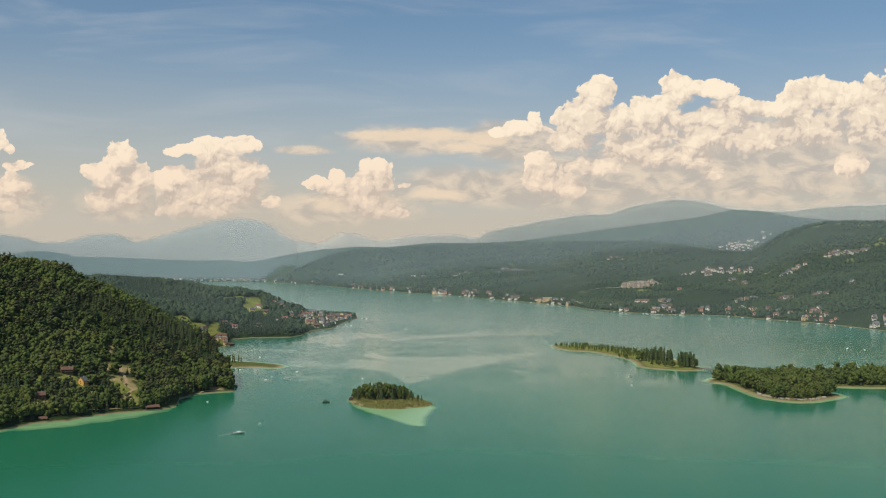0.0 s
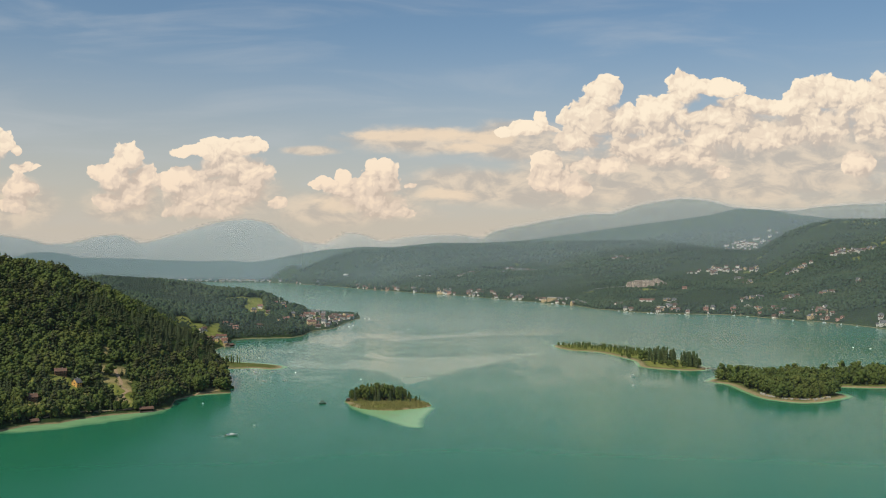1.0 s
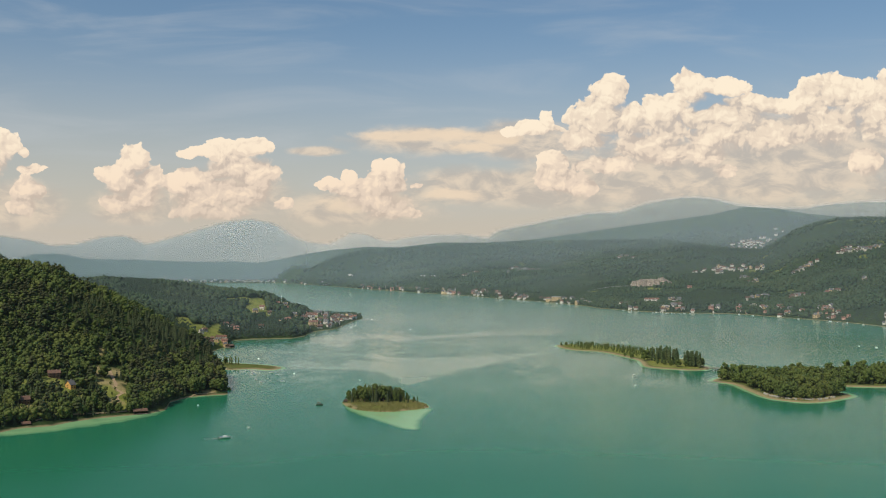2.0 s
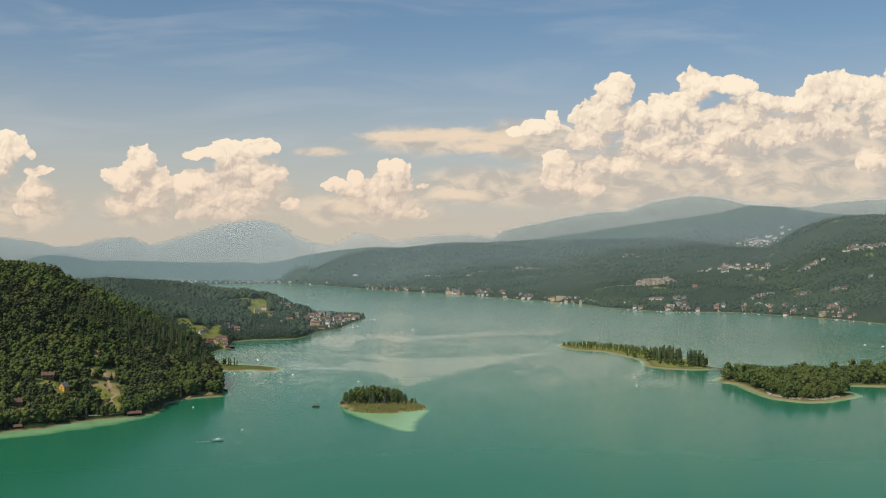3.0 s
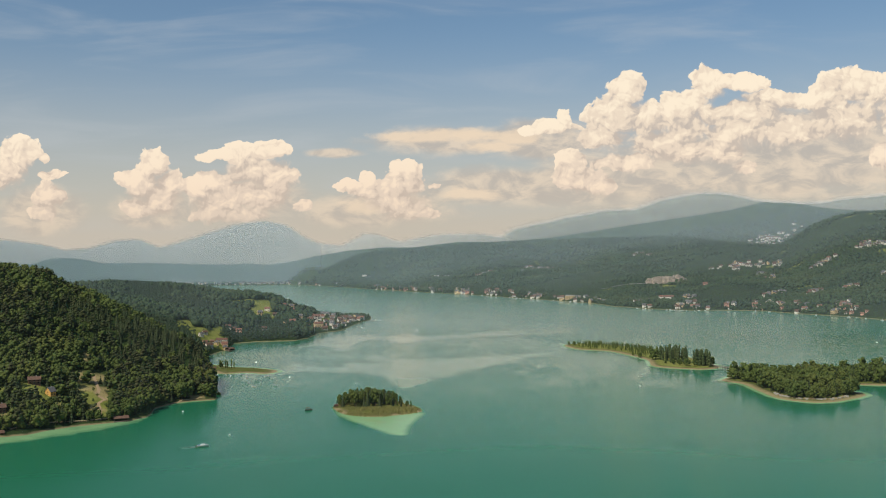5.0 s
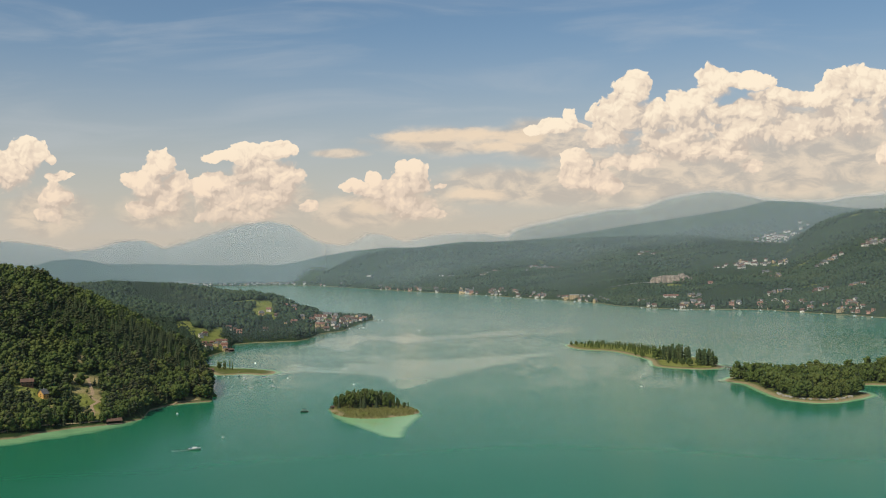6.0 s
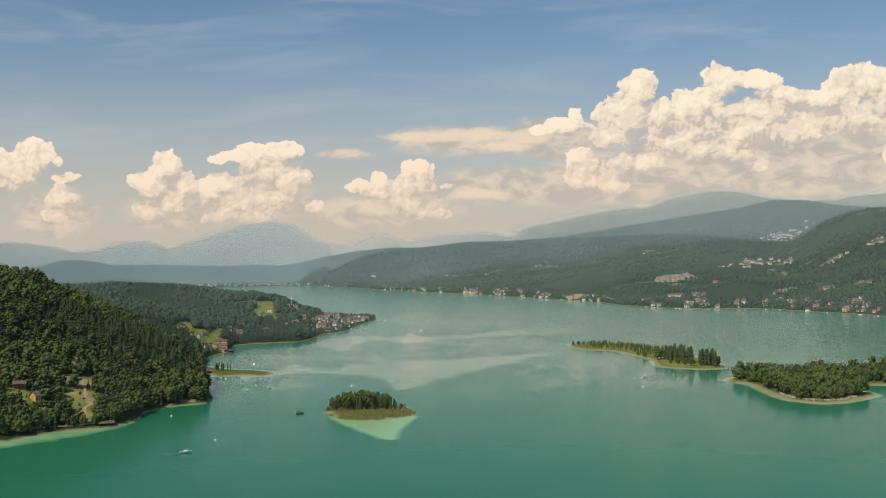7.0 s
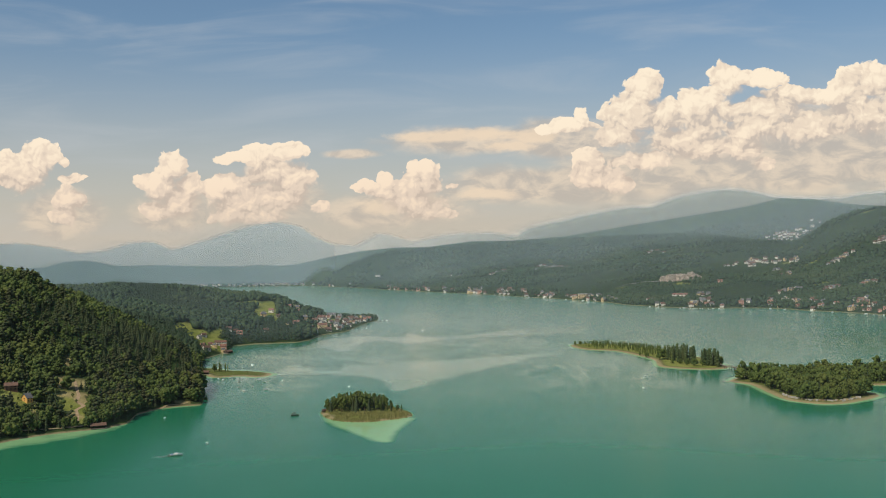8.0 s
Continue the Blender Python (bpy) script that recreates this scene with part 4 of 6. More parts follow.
def broadleaf_crown(seed, clumps=16, flecks=110, wide=0.36):
    """A crown of unit height and about 0.8 wide: leaf clumps on limbs round a core, with loose sprays over them."""
    rng = np.random.default_rng(seed)
    parts, mids, sizes = [], [], []
    for k in range(clumps):
        core = k < 2
        h = (0.42 + 0.22 * k) if core else 0.26 + 0.68 * ((k - 1.5) / (clumps - 2)) ** 0.9
        reach = wide * math.sin(math.pi * min(0.95, 0.16 + 0.80 * (h - 0.2) / 0.78)) ** 0.65
        turn = k * 2.4 + 0.8 * rng.random()
        out = 0.04 * rng.random() if core else reach * (0.55 + 0.4 * rng.random())
        size = wide * 0.60 if core else wide * (0.22 + 0.20 * rng.random())
        p, f = small_ball(seed * 31 + k, 0.45)
        mid = np.array([out * math.cos(turn), out * math.sin(turn), min(h, 0.98 - size * 0.8)])
        parts.append((p * size * [0.98, 0.98, 1.05 if wide > 0.3 else 1.5] + mid, f))
        mids.append(mid)
        sizes.append(size)
    pick = rng.integers(0, clumps, flecks)
    parts.append(leaf_flecks(rng, np.array(mids)[pick], np.array(sizes)[pick] * (0.95 + 0.25 * rng.random(flecks)), 0.042))
    return joined(parts)


def conifer_crown(seed, tiers=8, points=9, slim=0.17, low=0.12):
    """Whorls of drooping branches, each a jagged star, up to a pointed top; unit height."""
    rng = np.random.default_rng(seed)
    parts = []
    for k in range(tiers):
        q = k / (tiers - 1)
        z, wide = low + (0.93 - low) * q, slim * (1.05 - q) ** 0.85 * (0.85 + 0.3 * rng.random())
        turn = np.arange(2 * points) * math.pi / points + rng.random() * 3
        r = wide * np.where(np.arange(2 * points) % 2, 0.55, 1.0) * (0.8 + 0.4 * rng.random(2 * points))
        ring = np.stack([r * np.cos(turn), r * np.sin(turn), z - 0.10 * r / slim * (0.6 + 0.8 * rng.random(2 * points))], 1)
        tip = np.array([[0, 0, min(1.0, z + 0.16 * (1.1 - 0.5 * q))]])
        i = np.arange(2 * points)
        parts.append((np.concatenate([ring, tip]), np.stack([i, (i + 1) % (2 * points), np.full(2 * points, 2 * points)], 1)))
    return joined(parts)


def pine_crown(seed):
    """A pine's flat clumps high on a bare stem; unit height."""
    rng = np.random.default_rng(seed)
    parts = []
    for k in range(6):
        h, turn = 0.58 + 0.36 * k / 5, k * 2.4 + rng.random()
        out, size = 0.12 * (1.1 - k / 6) * (0.5 + rng.random()), 0.15 - 0.012 * k
        p, f = small_ball(seed * 17 + k, 0.35)
        parts.append((p * [size, size, size * 0.6] + [out * math.cos(turn), out * math.sin(turn), h], f))
    turn = np.arange(5) * 2 * math.pi / 5
    stem = np.concatenate([np.stack([0.013 * np.cos(turn), 0.013 * np.sin(turn), 0 * turn], 1), np.stack([0.007 * np.cos(turn), 0.007 * np.sin(turn), 0 * turn + 0.9], 1)])
    i = np.arange(5)
    faces = np.concatenate([np.stack([i, (i + 1) % 5, i + 5], 1), np.stack([(i + 1) % 5, (i + 1) % 5 + 5, i + 5], 1)])
    parts.append((stem, faces))
    return joined(parts)


def poplar_crown(seed):
    """A tall narrow column of upright clumps; unit height."""
    rng = np.random.default_rng(seed)
    parts, mids, sizes = [], [], []
    for k in range(11):
        h, turn = 0.12 + 0.80 * k / 10, k * 2.4
        wide = 0.090 * math.sin(math.pi * min(0.90, 0.25 + 0.64 * k / 10)) ** 0.45
        p, f = small_ball(seed * 13 + k, 0.35)
        out = wide * 0.55 * rng.random()
        mid = np.array([out * math.cos(turn), out * math.sin(turn), h])
        parts.append((p * [wide, wide, 0.10] + mid, f))
        mids.append(mid)
        sizes.append(wide)
    pick = rng.integers(0, 11, 70)
    parts.append(leaf_flecks(rng, np.array(mids)[pick], np.array(sizes)[pick], 0.022))
    return joined(parts)


def far_broadleaf(seed):
    """A crown seen from afar: three lumps."""
    rng = np.random.default_rng(seed)
    parts = []
    for k in range(2):
        p, f = small_ball(seed * 7 + k, 0.45)
        size = 0.40 - 0.10 * k
        parts.append((p * [size, size, size * 1.1] + [0.3 * k * (rng.random() - 0.5), 0.3 * k * (rng.random() - 0.5), 0.45 + 0.2 * k], f))
    return joined(parts)


def far_conifer(seed):
    return conifer_crown(seed, 3, 4, 0.20, 0.2)


def trunk_mesh(name, height, radius, seed, limbs=5, bare=0.5):
    """A tapered stem with a few limbs."""
    rng = np.random.default_rng(seed)
    bm = bmesh.new()

    def limb(start, way, length, r0, r1):
        way = Vector(way).normalized()
        m = Matrix.Translation(Vector(start) + way * length / 2) @ way.to_track_quat("Z", "Y").to_matrix().to_4x4()
        bmesh.ops.create_cone(bm, segments=6, radius1=r0, radius2=r1, depth=length, matrix=m)

    limb((0, 0, -0.4), (0.02, 0.01, 1), height + 0.4, radius, radius * 0.25)
    for k in range(limbs):
        turn, h = k * 2.4 + rng.random(), height * (bare + (0.92 - bare) * k / max(1, limbs))
        limb((0, 0, h), (math.cos(turn), math.sin(turn), 0.9), height * 0.22, radius * 0.4, radius * 0.1)
    me = bpy.data.meshes.new(name)
    bm.to_mesh(me)
    bm.free()
    me.materials.append(BARK)
    return me


def tree_kind(name, crown, material, label, seed, tall=10.0, bare=0.5, limbs=5):
    """The first tree of a kind, an Empty with trunk and crown, tall metres high; it stands at its own first place later."""
    root = new(name)
    root.empty_display_size = 1.0
    stem = new("trunk", trunk_mesh("trunk", tall * 0.85, tall * 0.018, seed, limbs, bare))
    top = new("crown", mesh_of("crown", crown[0] * tall, crown[1], material, True))
    stem.parent = top.parent = root
    return tagged(root, label, "tree")


def stand(kinds, places, group, rng, label=None):
    """Trees of the given kinds at places (x, y, z, height); the first of each kind is the built one."""
    used = set()
    for n, (x, y, z, tall) in enumerate(places):
        root = kinds[int(rng.integers(0, len(kinds)))]
        s = tall / 10.0
        w = s * (0.85 + 0.3 * rng.random())
        m = pose(x, y, z - 0.1, 0, 0, 360 * rng.random()) @ Matrix.Diagonal((w, w, s, 1))
        if root.name not in PLACED:
            PLACED.add(root.name)
            root.matrix_basis = m
            tree = root
        else:
            keep, root.scale = root.scale.copy(), (1, 1, 1)
            tree = copy_thing(root, m)
            root.scale = keep
        tagged(tree, group=group)


PLACED = set()


def forest(name, kinds, x, y, z, tall, which, wide, rng, label):
    """One sheet of woodland: many trees in one mesh for each of the given crowns' materials."""
    made = []
    for material in dict.fromkeys(m for _, m in kinds):
        points, faces, n = [], [], 0
        for k, (crown, own) in enumerate(kinds):
            if own is not material:
                continue
            pick = np.nonzero(which == k)[0]
            if not len(pick):
                continue
            p, f = crown
            turn = rng.random(len(pick)) * 6.283
            c, s = np.cos(turn)[:, None], np.sin(turn)[:, None]
            w, h = (tall * wide)[pick][:, None], tall[pick][:, None]
            px = (p[:, 0] * c - p[:, 1] * s) * w + x[pick][:, None]
            py = (p[:, 0] * s + p[:, 1] * c) * w + y[pick][:, None]
            pz = p[:, 2] * h + z[pick][:, None] - 0.4
            points.append(np.stack([px, py, pz], -1).reshape(-1, 3))
            faces.append((f[None] + (np.arange(len(pick)) * len(p))[:, None, None]).reshape(-1, 3) + n)
            n += len(pick) * len(p)
        if points:
            made.append(tagged(new(name, mesh_of(name, np.concatenate(points), np.concatenate(faces), material, True)), label, "forest", kind="stuff"))
    return made


NEAR_KINDS = [(broadleaf_crown(k, 10, 60), BROADLEAF) for k in range(4)] + [(conifer_crown(20 + k, 6, 6, 0.22), NEEDLES) for k in range(4)] + [(pine_crown(40 + k), PINE) for k in range(3)]
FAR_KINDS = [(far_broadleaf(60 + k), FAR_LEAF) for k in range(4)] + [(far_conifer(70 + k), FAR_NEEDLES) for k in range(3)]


def scatter(bearing, reach, gap, rng):
    """Places on a jittered grid over a sector of the plan."""
    a0, a1 = np.radians(bearing)
    xs = [MIDDLE[0] + r * math.sin(a) for r in reach for a in (a0, a1)]
    ys = [MIDDLE[1] + r * math.cos(a) for r in reach for a in (a0, a1, (a0 + a1) / 2)]
    gx, gy = np.meshgrid(np.arange(min(xs), max(xs), gap), np.arange(min(ys), max(ys), gap))
    x = (gx + (rng.random(gx.shape) - 0.5) * gap * 0.95).ravel()
    y = (gy + (rng.random(gy.shape) - 0.5) * gap * 0.95).ravel()
    b, r = np.degrees(np.arctan2(x - MIDDLE[0], y - MIDDLE[1])), np.hypot(x - MIDDLE[0], y - MIDDLE[1])
    keep = (b > bearing[0]) & (b < bearing[1]) & (r > reach[0]) & (r < reach[1])
    return x[keep], y[keep]


def beyond_crest(x, y, top):
    """Whether a tree stands deep in the hollow behind a crest, as seen over the lake."""
    dx, dy = x - MIDDLE[0], y - MIDDLE[1]
    crest = np.maximum.accumulate((LAND_Z - 98.0) / REACHES, axis=1)
    i = np.clip(np.rint(np.interp(np.degrees(np.arctan2(dx, dy)), BEARINGS, np.arange(len(BEARINGS)))).astype(int), 0, len(BEARINGS) - 1)
    j = np.clip(np.searchsorted(REACHES, np.hypot(dx, dy)), 0, len(REACHES) - 1)
    return (top - 98.0) / np.hypot(dx, dy) < crest[i, j] - 0.014


def make_woods():
    rng = np.random.default_rng(4)
    # the near hill
    x, y = scatter((-31, -13.4), (600, 1100), 4.7, rng)
    z = land(x, y)
    clear = (z > 1.2) & ~beyond_crest(x, y, z + 12) & (patch_of(x, y, MEADOWS + CLEARINGS) < 0.4) & (rough(x, y, 40, 3, 51) > -0.72) & (patch_of(x, y, CLEARINGS) < 0.1)
    x, y, z = x[clear], y[clear], z[clear]
    grove = rough(x, y, 55, 3, 52) + 0.9 * (rng.random(len(x)) - 0.5) + 0.40 * smooth(45, 12, z) - 0.06
    which = np.where(grove > 0.12, rng.integers(0, 4, len(x)), np.where(0.6 * rough(x, y, 80, 2, 53) + rng.random(len(x)) - 0.5 > -0.05, 8 + rng.integers(0, 3, len(x)), 4 + rng.integers(0, 4, len(x))))
    tall = np.where(which < 4, 8.6, np.where(which < 8, 9.8, 10.6)) * (0.62 + 0.55 * rng.random(len(x)))
    wide = np.where(which < 4, 1.12, 0.95) * (0.85 + 0.4 * rng.random(len(x)))
    forest("near_hill_forest", NEAR_KINDS, x, y, z, tall, which, wide, rng, "dense mixed forest covering the near hillside")
    # the cape behind it
    x, y = scatter((-31, -5.4), (1050, 2250), 6.6, rng)
    z = land(x, y)
    clear = (z > 1.2) & ~beyond_crest(x, y, z + 12) & (patch_of(x, y, MEADOWS) < 0.3) & ((patch_of(x, y, TOWN) < 0.5) | (rng.random(len(x)) < 0.30))
    x, y, z = x[clear], y[clear], z[clear]
    sparse = (np.degrees(np.arctan2(x - MIDDLE[0], y - MIDDLE[1])) < -8.7) | (rng.random(len(x)) < 0.5)
    x, y, z = x[sparse], y[sparse], z[sparse]
    which = np.where(rough(x, y, 120, 3, 54) + 0.4 * (rng.random(len(x)) - 0.5) > -0.05, rng.integers(0, 4, len(x)), 4 + rng.integers(0, 3, len(x)))
    tall = np.where(which < 4, 9.0, 12.0) * (0.7 + 0.6 * rng.random(len(x)))
    tip = np.degrees(np.arctan2(x - MIDDLE[0], y - MIDDLE[1])) > -8.7
    tall = tall * np.where((patch_of(x, y, TOWN) > 0.5) | tip, 0.58, 1.0)
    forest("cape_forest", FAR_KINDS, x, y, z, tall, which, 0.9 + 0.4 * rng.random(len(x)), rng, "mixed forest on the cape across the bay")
    # the far shore's hills, closer planted near the lake
    x, y = np.concatenate([scatter((-1, 26), (1500, 2500), 7.4, rng), scatter((-11, 26), (2500, 4500), 11.0, rng)], 1)
    z = land(x, y)
    dist = np.hypot(x - MIDDLE[0], y - MIDDLE[1])
    clear = (z > 0.9) & ~beyond_crest(x, y, z + 12) & (patch_of(x, y, FAR_FIELDS + GLADES) < 0.4 + 0.5 * (rng.random(len(x)) < 0.22)) & (rough(x, y, 150, 4, 55) > -0.62) & (rng.random(len(x)) < 1.1 - 0.35 * smooth(2800, 4400, dist))
    x, y, z, dist = x[clear], y[clear], z[clear], dist[clear]
    which = np.where(rough(x, y, 170, 3, 56) + 0.4 * (rng.random(len(x)) - 0.5) > 0.0, rng.integers(0, 4, len(x)), 4 + rng.integers(0, 3, len(x)))
    tall = np.where(which < 4, 7.0, 9.5) * (0.65 + 0.6 * rng.random(len(x))) * (1 + 0.6 * smooth(2300, 4000, dist))
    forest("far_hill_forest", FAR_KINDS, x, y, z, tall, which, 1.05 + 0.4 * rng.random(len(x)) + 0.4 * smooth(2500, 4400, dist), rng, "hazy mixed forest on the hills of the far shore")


TOWN = [(-196, 1600, 44, 175, 0), (-172, 1690, 30, 80, 0), (-165, 1735, 30, 45, 0), (-160, 1620, 26, 120, 0), (-262, 1195, 26, 40, 0), (-268, 1690, 18, 40, 0)]
FAR_FIELDS = FAR_MEADOWS + [(268, 3470, 60, 60, 0), (712, 2755, 46, 30, 0), (1190, 4087, 70, 50, 0), (798, 2365, 26, 12, 0), (905, 2390, 26, 16, 0), (560, 3303, 40, 18, 0), (480, 2475, 52, 26, -10)]
make_woods()

# ---------------------------------------------------------------- single trees
def kinds_of(name, make, material, label, count, seed, bare=0.5, limbs=5):
    return [tree_kind(name, make(seed + k), material, label, seed + k, 10.0, bare, limbs) for k in range(count)]


def island_ground(plan, crown):
    return lambda x, y: island_height(inside(plan, x, y), x, y, crown)


def fill(plan, gap, margin, rng, part=None):
    """Jittered places inside a plan, at least margin metres from its shore."""
    p = np.array(plan)
    gx, gy = np.meshgrid(np.arange(p[:, 0].min(), p[:, 0].max(), gap), np.arange(p[:, 1].min(), p[:, 1].max(), gap))
    x = (gx + (rng.random(gx.shape) - 0.5) * gap * 0.9).ravel()
    y = (gy + (rng.random(gy.shape) - 0.5) * gap * 0.9).ravel()
    ok = inside(plan, x, y) > margin
    if part is not None:
        ok &= part(x, y)
    return x[ok], y[ok]


def make_island_trees():
    rng = np.random.default_rng(8)
    bushy = kinds_of("broadleaf_tree", lambda s: broadleaf_crown(s, 26, 260), BROADLEAF, "leafy green broadleaf tree in an island wood", 4, 100, 0.25)
    alders = kinds_of("alder_tree", lambda s: broadleaf_crown(s, 16, 130, 0.20), BROADLEAF, "slim green alder in a dense island clump", 4, 200, 0.25)
    shore = kinds_of("shore_tree", lambda s: broadleaf_crown(s, 26, 260), BROADLEAF, "broad leafy tree on the wooded lake bank", 4, 220, 0.25)
    dark = kinds_of("spruce_tree", lambda s: conifer_crown(s, 9, 9), NEEDLES, "dark green spruce among broadleaf trees", 2, 120, 0.2, 3)
    poplars = kinds_of("poplar_tree", poplar_crown, POPLAR_LEAF, "tall slim dark green Lombardy poplar", 3, 140, 0.15, 3)
    young = kinds_of("young_poplar_tree", poplar_crown, BROADLEAF, "young slim poplar in a loose row", 2, 160, 0.15, 3)
    bushes = kinds_of("shrub", lambda s: broadleaf_crown(s, 9, 80), BROADLEAF, "low round green shrub by the water", 2, 180, 0.1)
    # small island: a dense clump that thins out to its tail
    x, y = fill(SMALL_ISLAND, 4.0, 3.0, rng, lambda x, y: y > 727 + 0.0 * x)
    z = island_ground(SMALL_ISLAND, 1.4)(x, y)
    tall = (10.4 - 0.05 * (y - 730)) * (0.8 + 0.3 * rng.random(len(x))) * (1 - 0.52 * smooth(-34, -16, x)) * (1 - 0.25 * smooth(-52, -64, x))
    stand(alders + dark + young, np.stack([x, y, z, tall], 1), "trees on the small island", rng)
    # poplar island
    ground = island_ground(POPLAR_ISLAND, 1.5)
    x, y = fill(POPLAR_ISLAND, 5.2, 6.5, rng, lambda x, y: (y > 1085) & (inside(POPLAR_ISLAND, x, y) < 40) & (rough(x, y, 34, 2, 63) > -0.28))
    stand(young, np.stack([x, y, ground(x, y), (6.6 - 0.012 * (y - 1085)) * (0.6 + 0.55 * rng.random(len(x)))], 1), "young trees on the long island", rng)
    rows = [(209, 1040), (213, 1030), (216, 1052), (219, 1022), (222, 1034), (225, 1046), (220, 1010), (226, 1014), (228, 1026), (224, 1000), (230, 1003), (232, 1012), (236, 1022), (228, 992), (234, 996), (231, 985), (237, 987), (241, 992), (236, 978), (242, 980), (211, 1025), (215, 1018), (218, 1040), (222, 1018), (226, 1036), (229, 1018), (226, 1006), (233, 1004), (238, 1000), (232, 990), (239, 984), (234, 981)]
    rows += [(px + 1.6 * rng.normal(), py + 5 * rng.normal()) for px, py in rows]
    x, y = np.array(rows, float).T
    x = x - 2.5
    side = np.degrees(np.arctan2(x - MIDDLE[0], y - MIDDLE[1]))
    x, y = x[(side < 11.75) | (side > 12.05)], y[(side < 11.75) | (side > 12.05)]
    stand(poplars, np.stack([x, y, ground(x, y), 14.2 * (0.78 + 0.30 * rng.random(len(x)))], 1), "poplars on the long island", rng)
    spots = [(199, 1040, 12), (203, 1047, 10), (204, 1000, 5), (210, 995, 5), (214, 984, 6), (219, 978, 7), (225, 975, 7), (243, 988, 8), (241, 981, 7), (238, 974, 5), (135, 1218, 5), (140, 1212, 5), (146, 1210, 4), (192, 1072, 6), (188, 1090, 5)]
    x, y, tall = np.array(spots, float).T
    stand(bushy[:2] + bushes, np.stack([x, y, ground(x, y), tall], 1), "shrubs on the long island", rng)
    # wooded island: one wood down to the sandy rim; its front as single trees, the rest as one wood
    x, y = fill(WOODED_ISLAND, 4.3, 6.0, rng, lambda x, y: (x < 450) & (y < 935) & ~((x > 292) & (x < 312) & (y > 805) & (y < 835)))
    reach = np.hypot(x - MIDDLE[0], y - MIDDLE[1])
    tall = np.interp(reach, [740, 790, 850, 900, 960], [9.0, 10.4, 9.6, 8.0, 7.0]) * (0.50 + 0.40 * rng.random(len(x)) + 0.70 * rng.random(len(x)) ** 4) * np.interp(x, [230, 245, 262, 330, 380, 450], [1.15, 1.1, 0.85, 0.95, 1.25, 1.3])
    ground = island_ground(WOODED_ISLAND, 1.8)
    front = np.argsort(y + 0.35 * np.abs(x - 270))[:290]
    rest = np.setdiff1d(np.arange(len(x)), front)
    stand(bushy + alders[:2] + dark, np.stack([x, y, ground(x, y), tall], 1)[front], "trees on the wooded island", rng)
    x, y, tall = x[rest], y[rest], tall[rest]
    which = rng.integers(0, 6, len(x))
    forest("island_wood", NEAR_KINDS, x, y, ground(x, y), tall, which, 0.85 + 0.2 * rng.random(len(x)), rng, "mixed wood in the heart of the island")
    # sand spit: a few young poplars and bushes at its root
    ground = island_ground(SAND_SPIT, 1.2)
    spots = [(-204, 985, 8), (-201, 990, 8), (-198, 984, 7.5), (-195, 988, 8), (-192, 985, 7), (-172, 975, 3), (-168, 972, 2.5), (-215, 985, 6), (-222, 990, 6), (-228, 1000, 7)]
    x, y, tall = np.array(spots, float).T
    stand(young + bushes, np.stack([x, y, ground(x, y), tall], 1), "young trees on the spit", rng)
    spots = [(-226, 728, 3), (-220, 719, 2.5), (-212, 722, 3), (-218, 706, 2.5), (-222, 700, 3.5), (-229, 706, 3), (-234, 699, 2.5), (-207, 699, 3), (-215, 690, 3), (-226, 693, 2.8), (-209, 686, 2.5), (-246, 692, 2.5), (-250, 702, 2.2), (-253, 696, 3)]
    x, y, tall = np.array(spots, float).T
    stand(bushes, np.stack([x, y, land(x, y), tall], 1), "garden shrubs on the slope", rng)
    # the near shore: broad trees between the gardens and the water
    x, y = scatter((-28, -13.6), (610, 900), 6.6, rng)
    b, r = np.degrees(np.arctan2(x - MIDDLE[0], y - MIDDLE[1])), np.hypot(x - MIDDLE[0], y - MIDDLE[1])
    bank = r - np.interp(b, *np.array(LINES["near_shore"])[1:, :2].T)
    ok = (bank > 4) & (bank < 46) & (patch_of(x, y, MEADOWS + CLEARINGS) < 0.3)
    x, y = x[ok], y[ok]
    stand(shore + shore + bushes, np.stack([x, y, land(x, y), np.interp(np.degrees(np.arctan2(x - MIDDLE[0], y - MIDDLE[1])), [-18.5, -16.5], [8.4, 10.5]) * (0.5 + 0.65 * rng.random(len(x)))], 1), "trees along the near shore", rng)


def make_reeds():
    """The belt of dry reeds round the small island."""
    rng = np.random.default_rng(9)
    x, y = fill(SMALL_ISLAND, 0.75, -0.6, rng, lambda x, y: (inside(SMALL_ISLAND, x, y) < 9) | (y < 727))
    x, y = x[rough(x, y, 7, 2, 61) > -0.5], y[rough(x, y, 7, 2, 61) > -0.5]
    z = island_height(inside(SMALL_ISLAND, x, y), x, y, 1.4)
    n, turn = len(x), rng.random(len(x)) * 6.28
    wide, tall, lean = 0.35, 0.7 + 0.6 * rng.random(n), 0.3 * rng.normal(size=(2, n))
    a = np.stack([x - wide * np.cos(turn), y - wide * np.sin(turn), z - 0.1], 1)
    b = np.stack([x + wide * np.cos(turn), y + wide * np.sin(turn), z - 0.1], 1)
    c = np.stack([x + lean[0], y + lean[1], z + tall], 1)
    me = mesh_of("reed_bed", np.stack([a, b, c], 1).reshape(-1, 3), np.arange(3 * n).reshape(-1, 3), REED)
    tagged(new("reed_bed", me), "dry golden reeds along the small island's shore", "reeds", kind="stuff")


make_island_trees()
make_reeds()

# ---------------------------------------------------------------- parts
def part(name, bm, material, parent, label=""):
    """One mesh object under a thing or under a part."""
    me = bpy.data.meshes.new(name)
    bmesh.ops.recalc_face_normals(bm, faces=bm.faces)
    bm.to_mesh(me)
    bm.free()
    me.materials.append(material)
    ob = new(name, me)
    ob.parent = parent
    return tagged(ob, label)


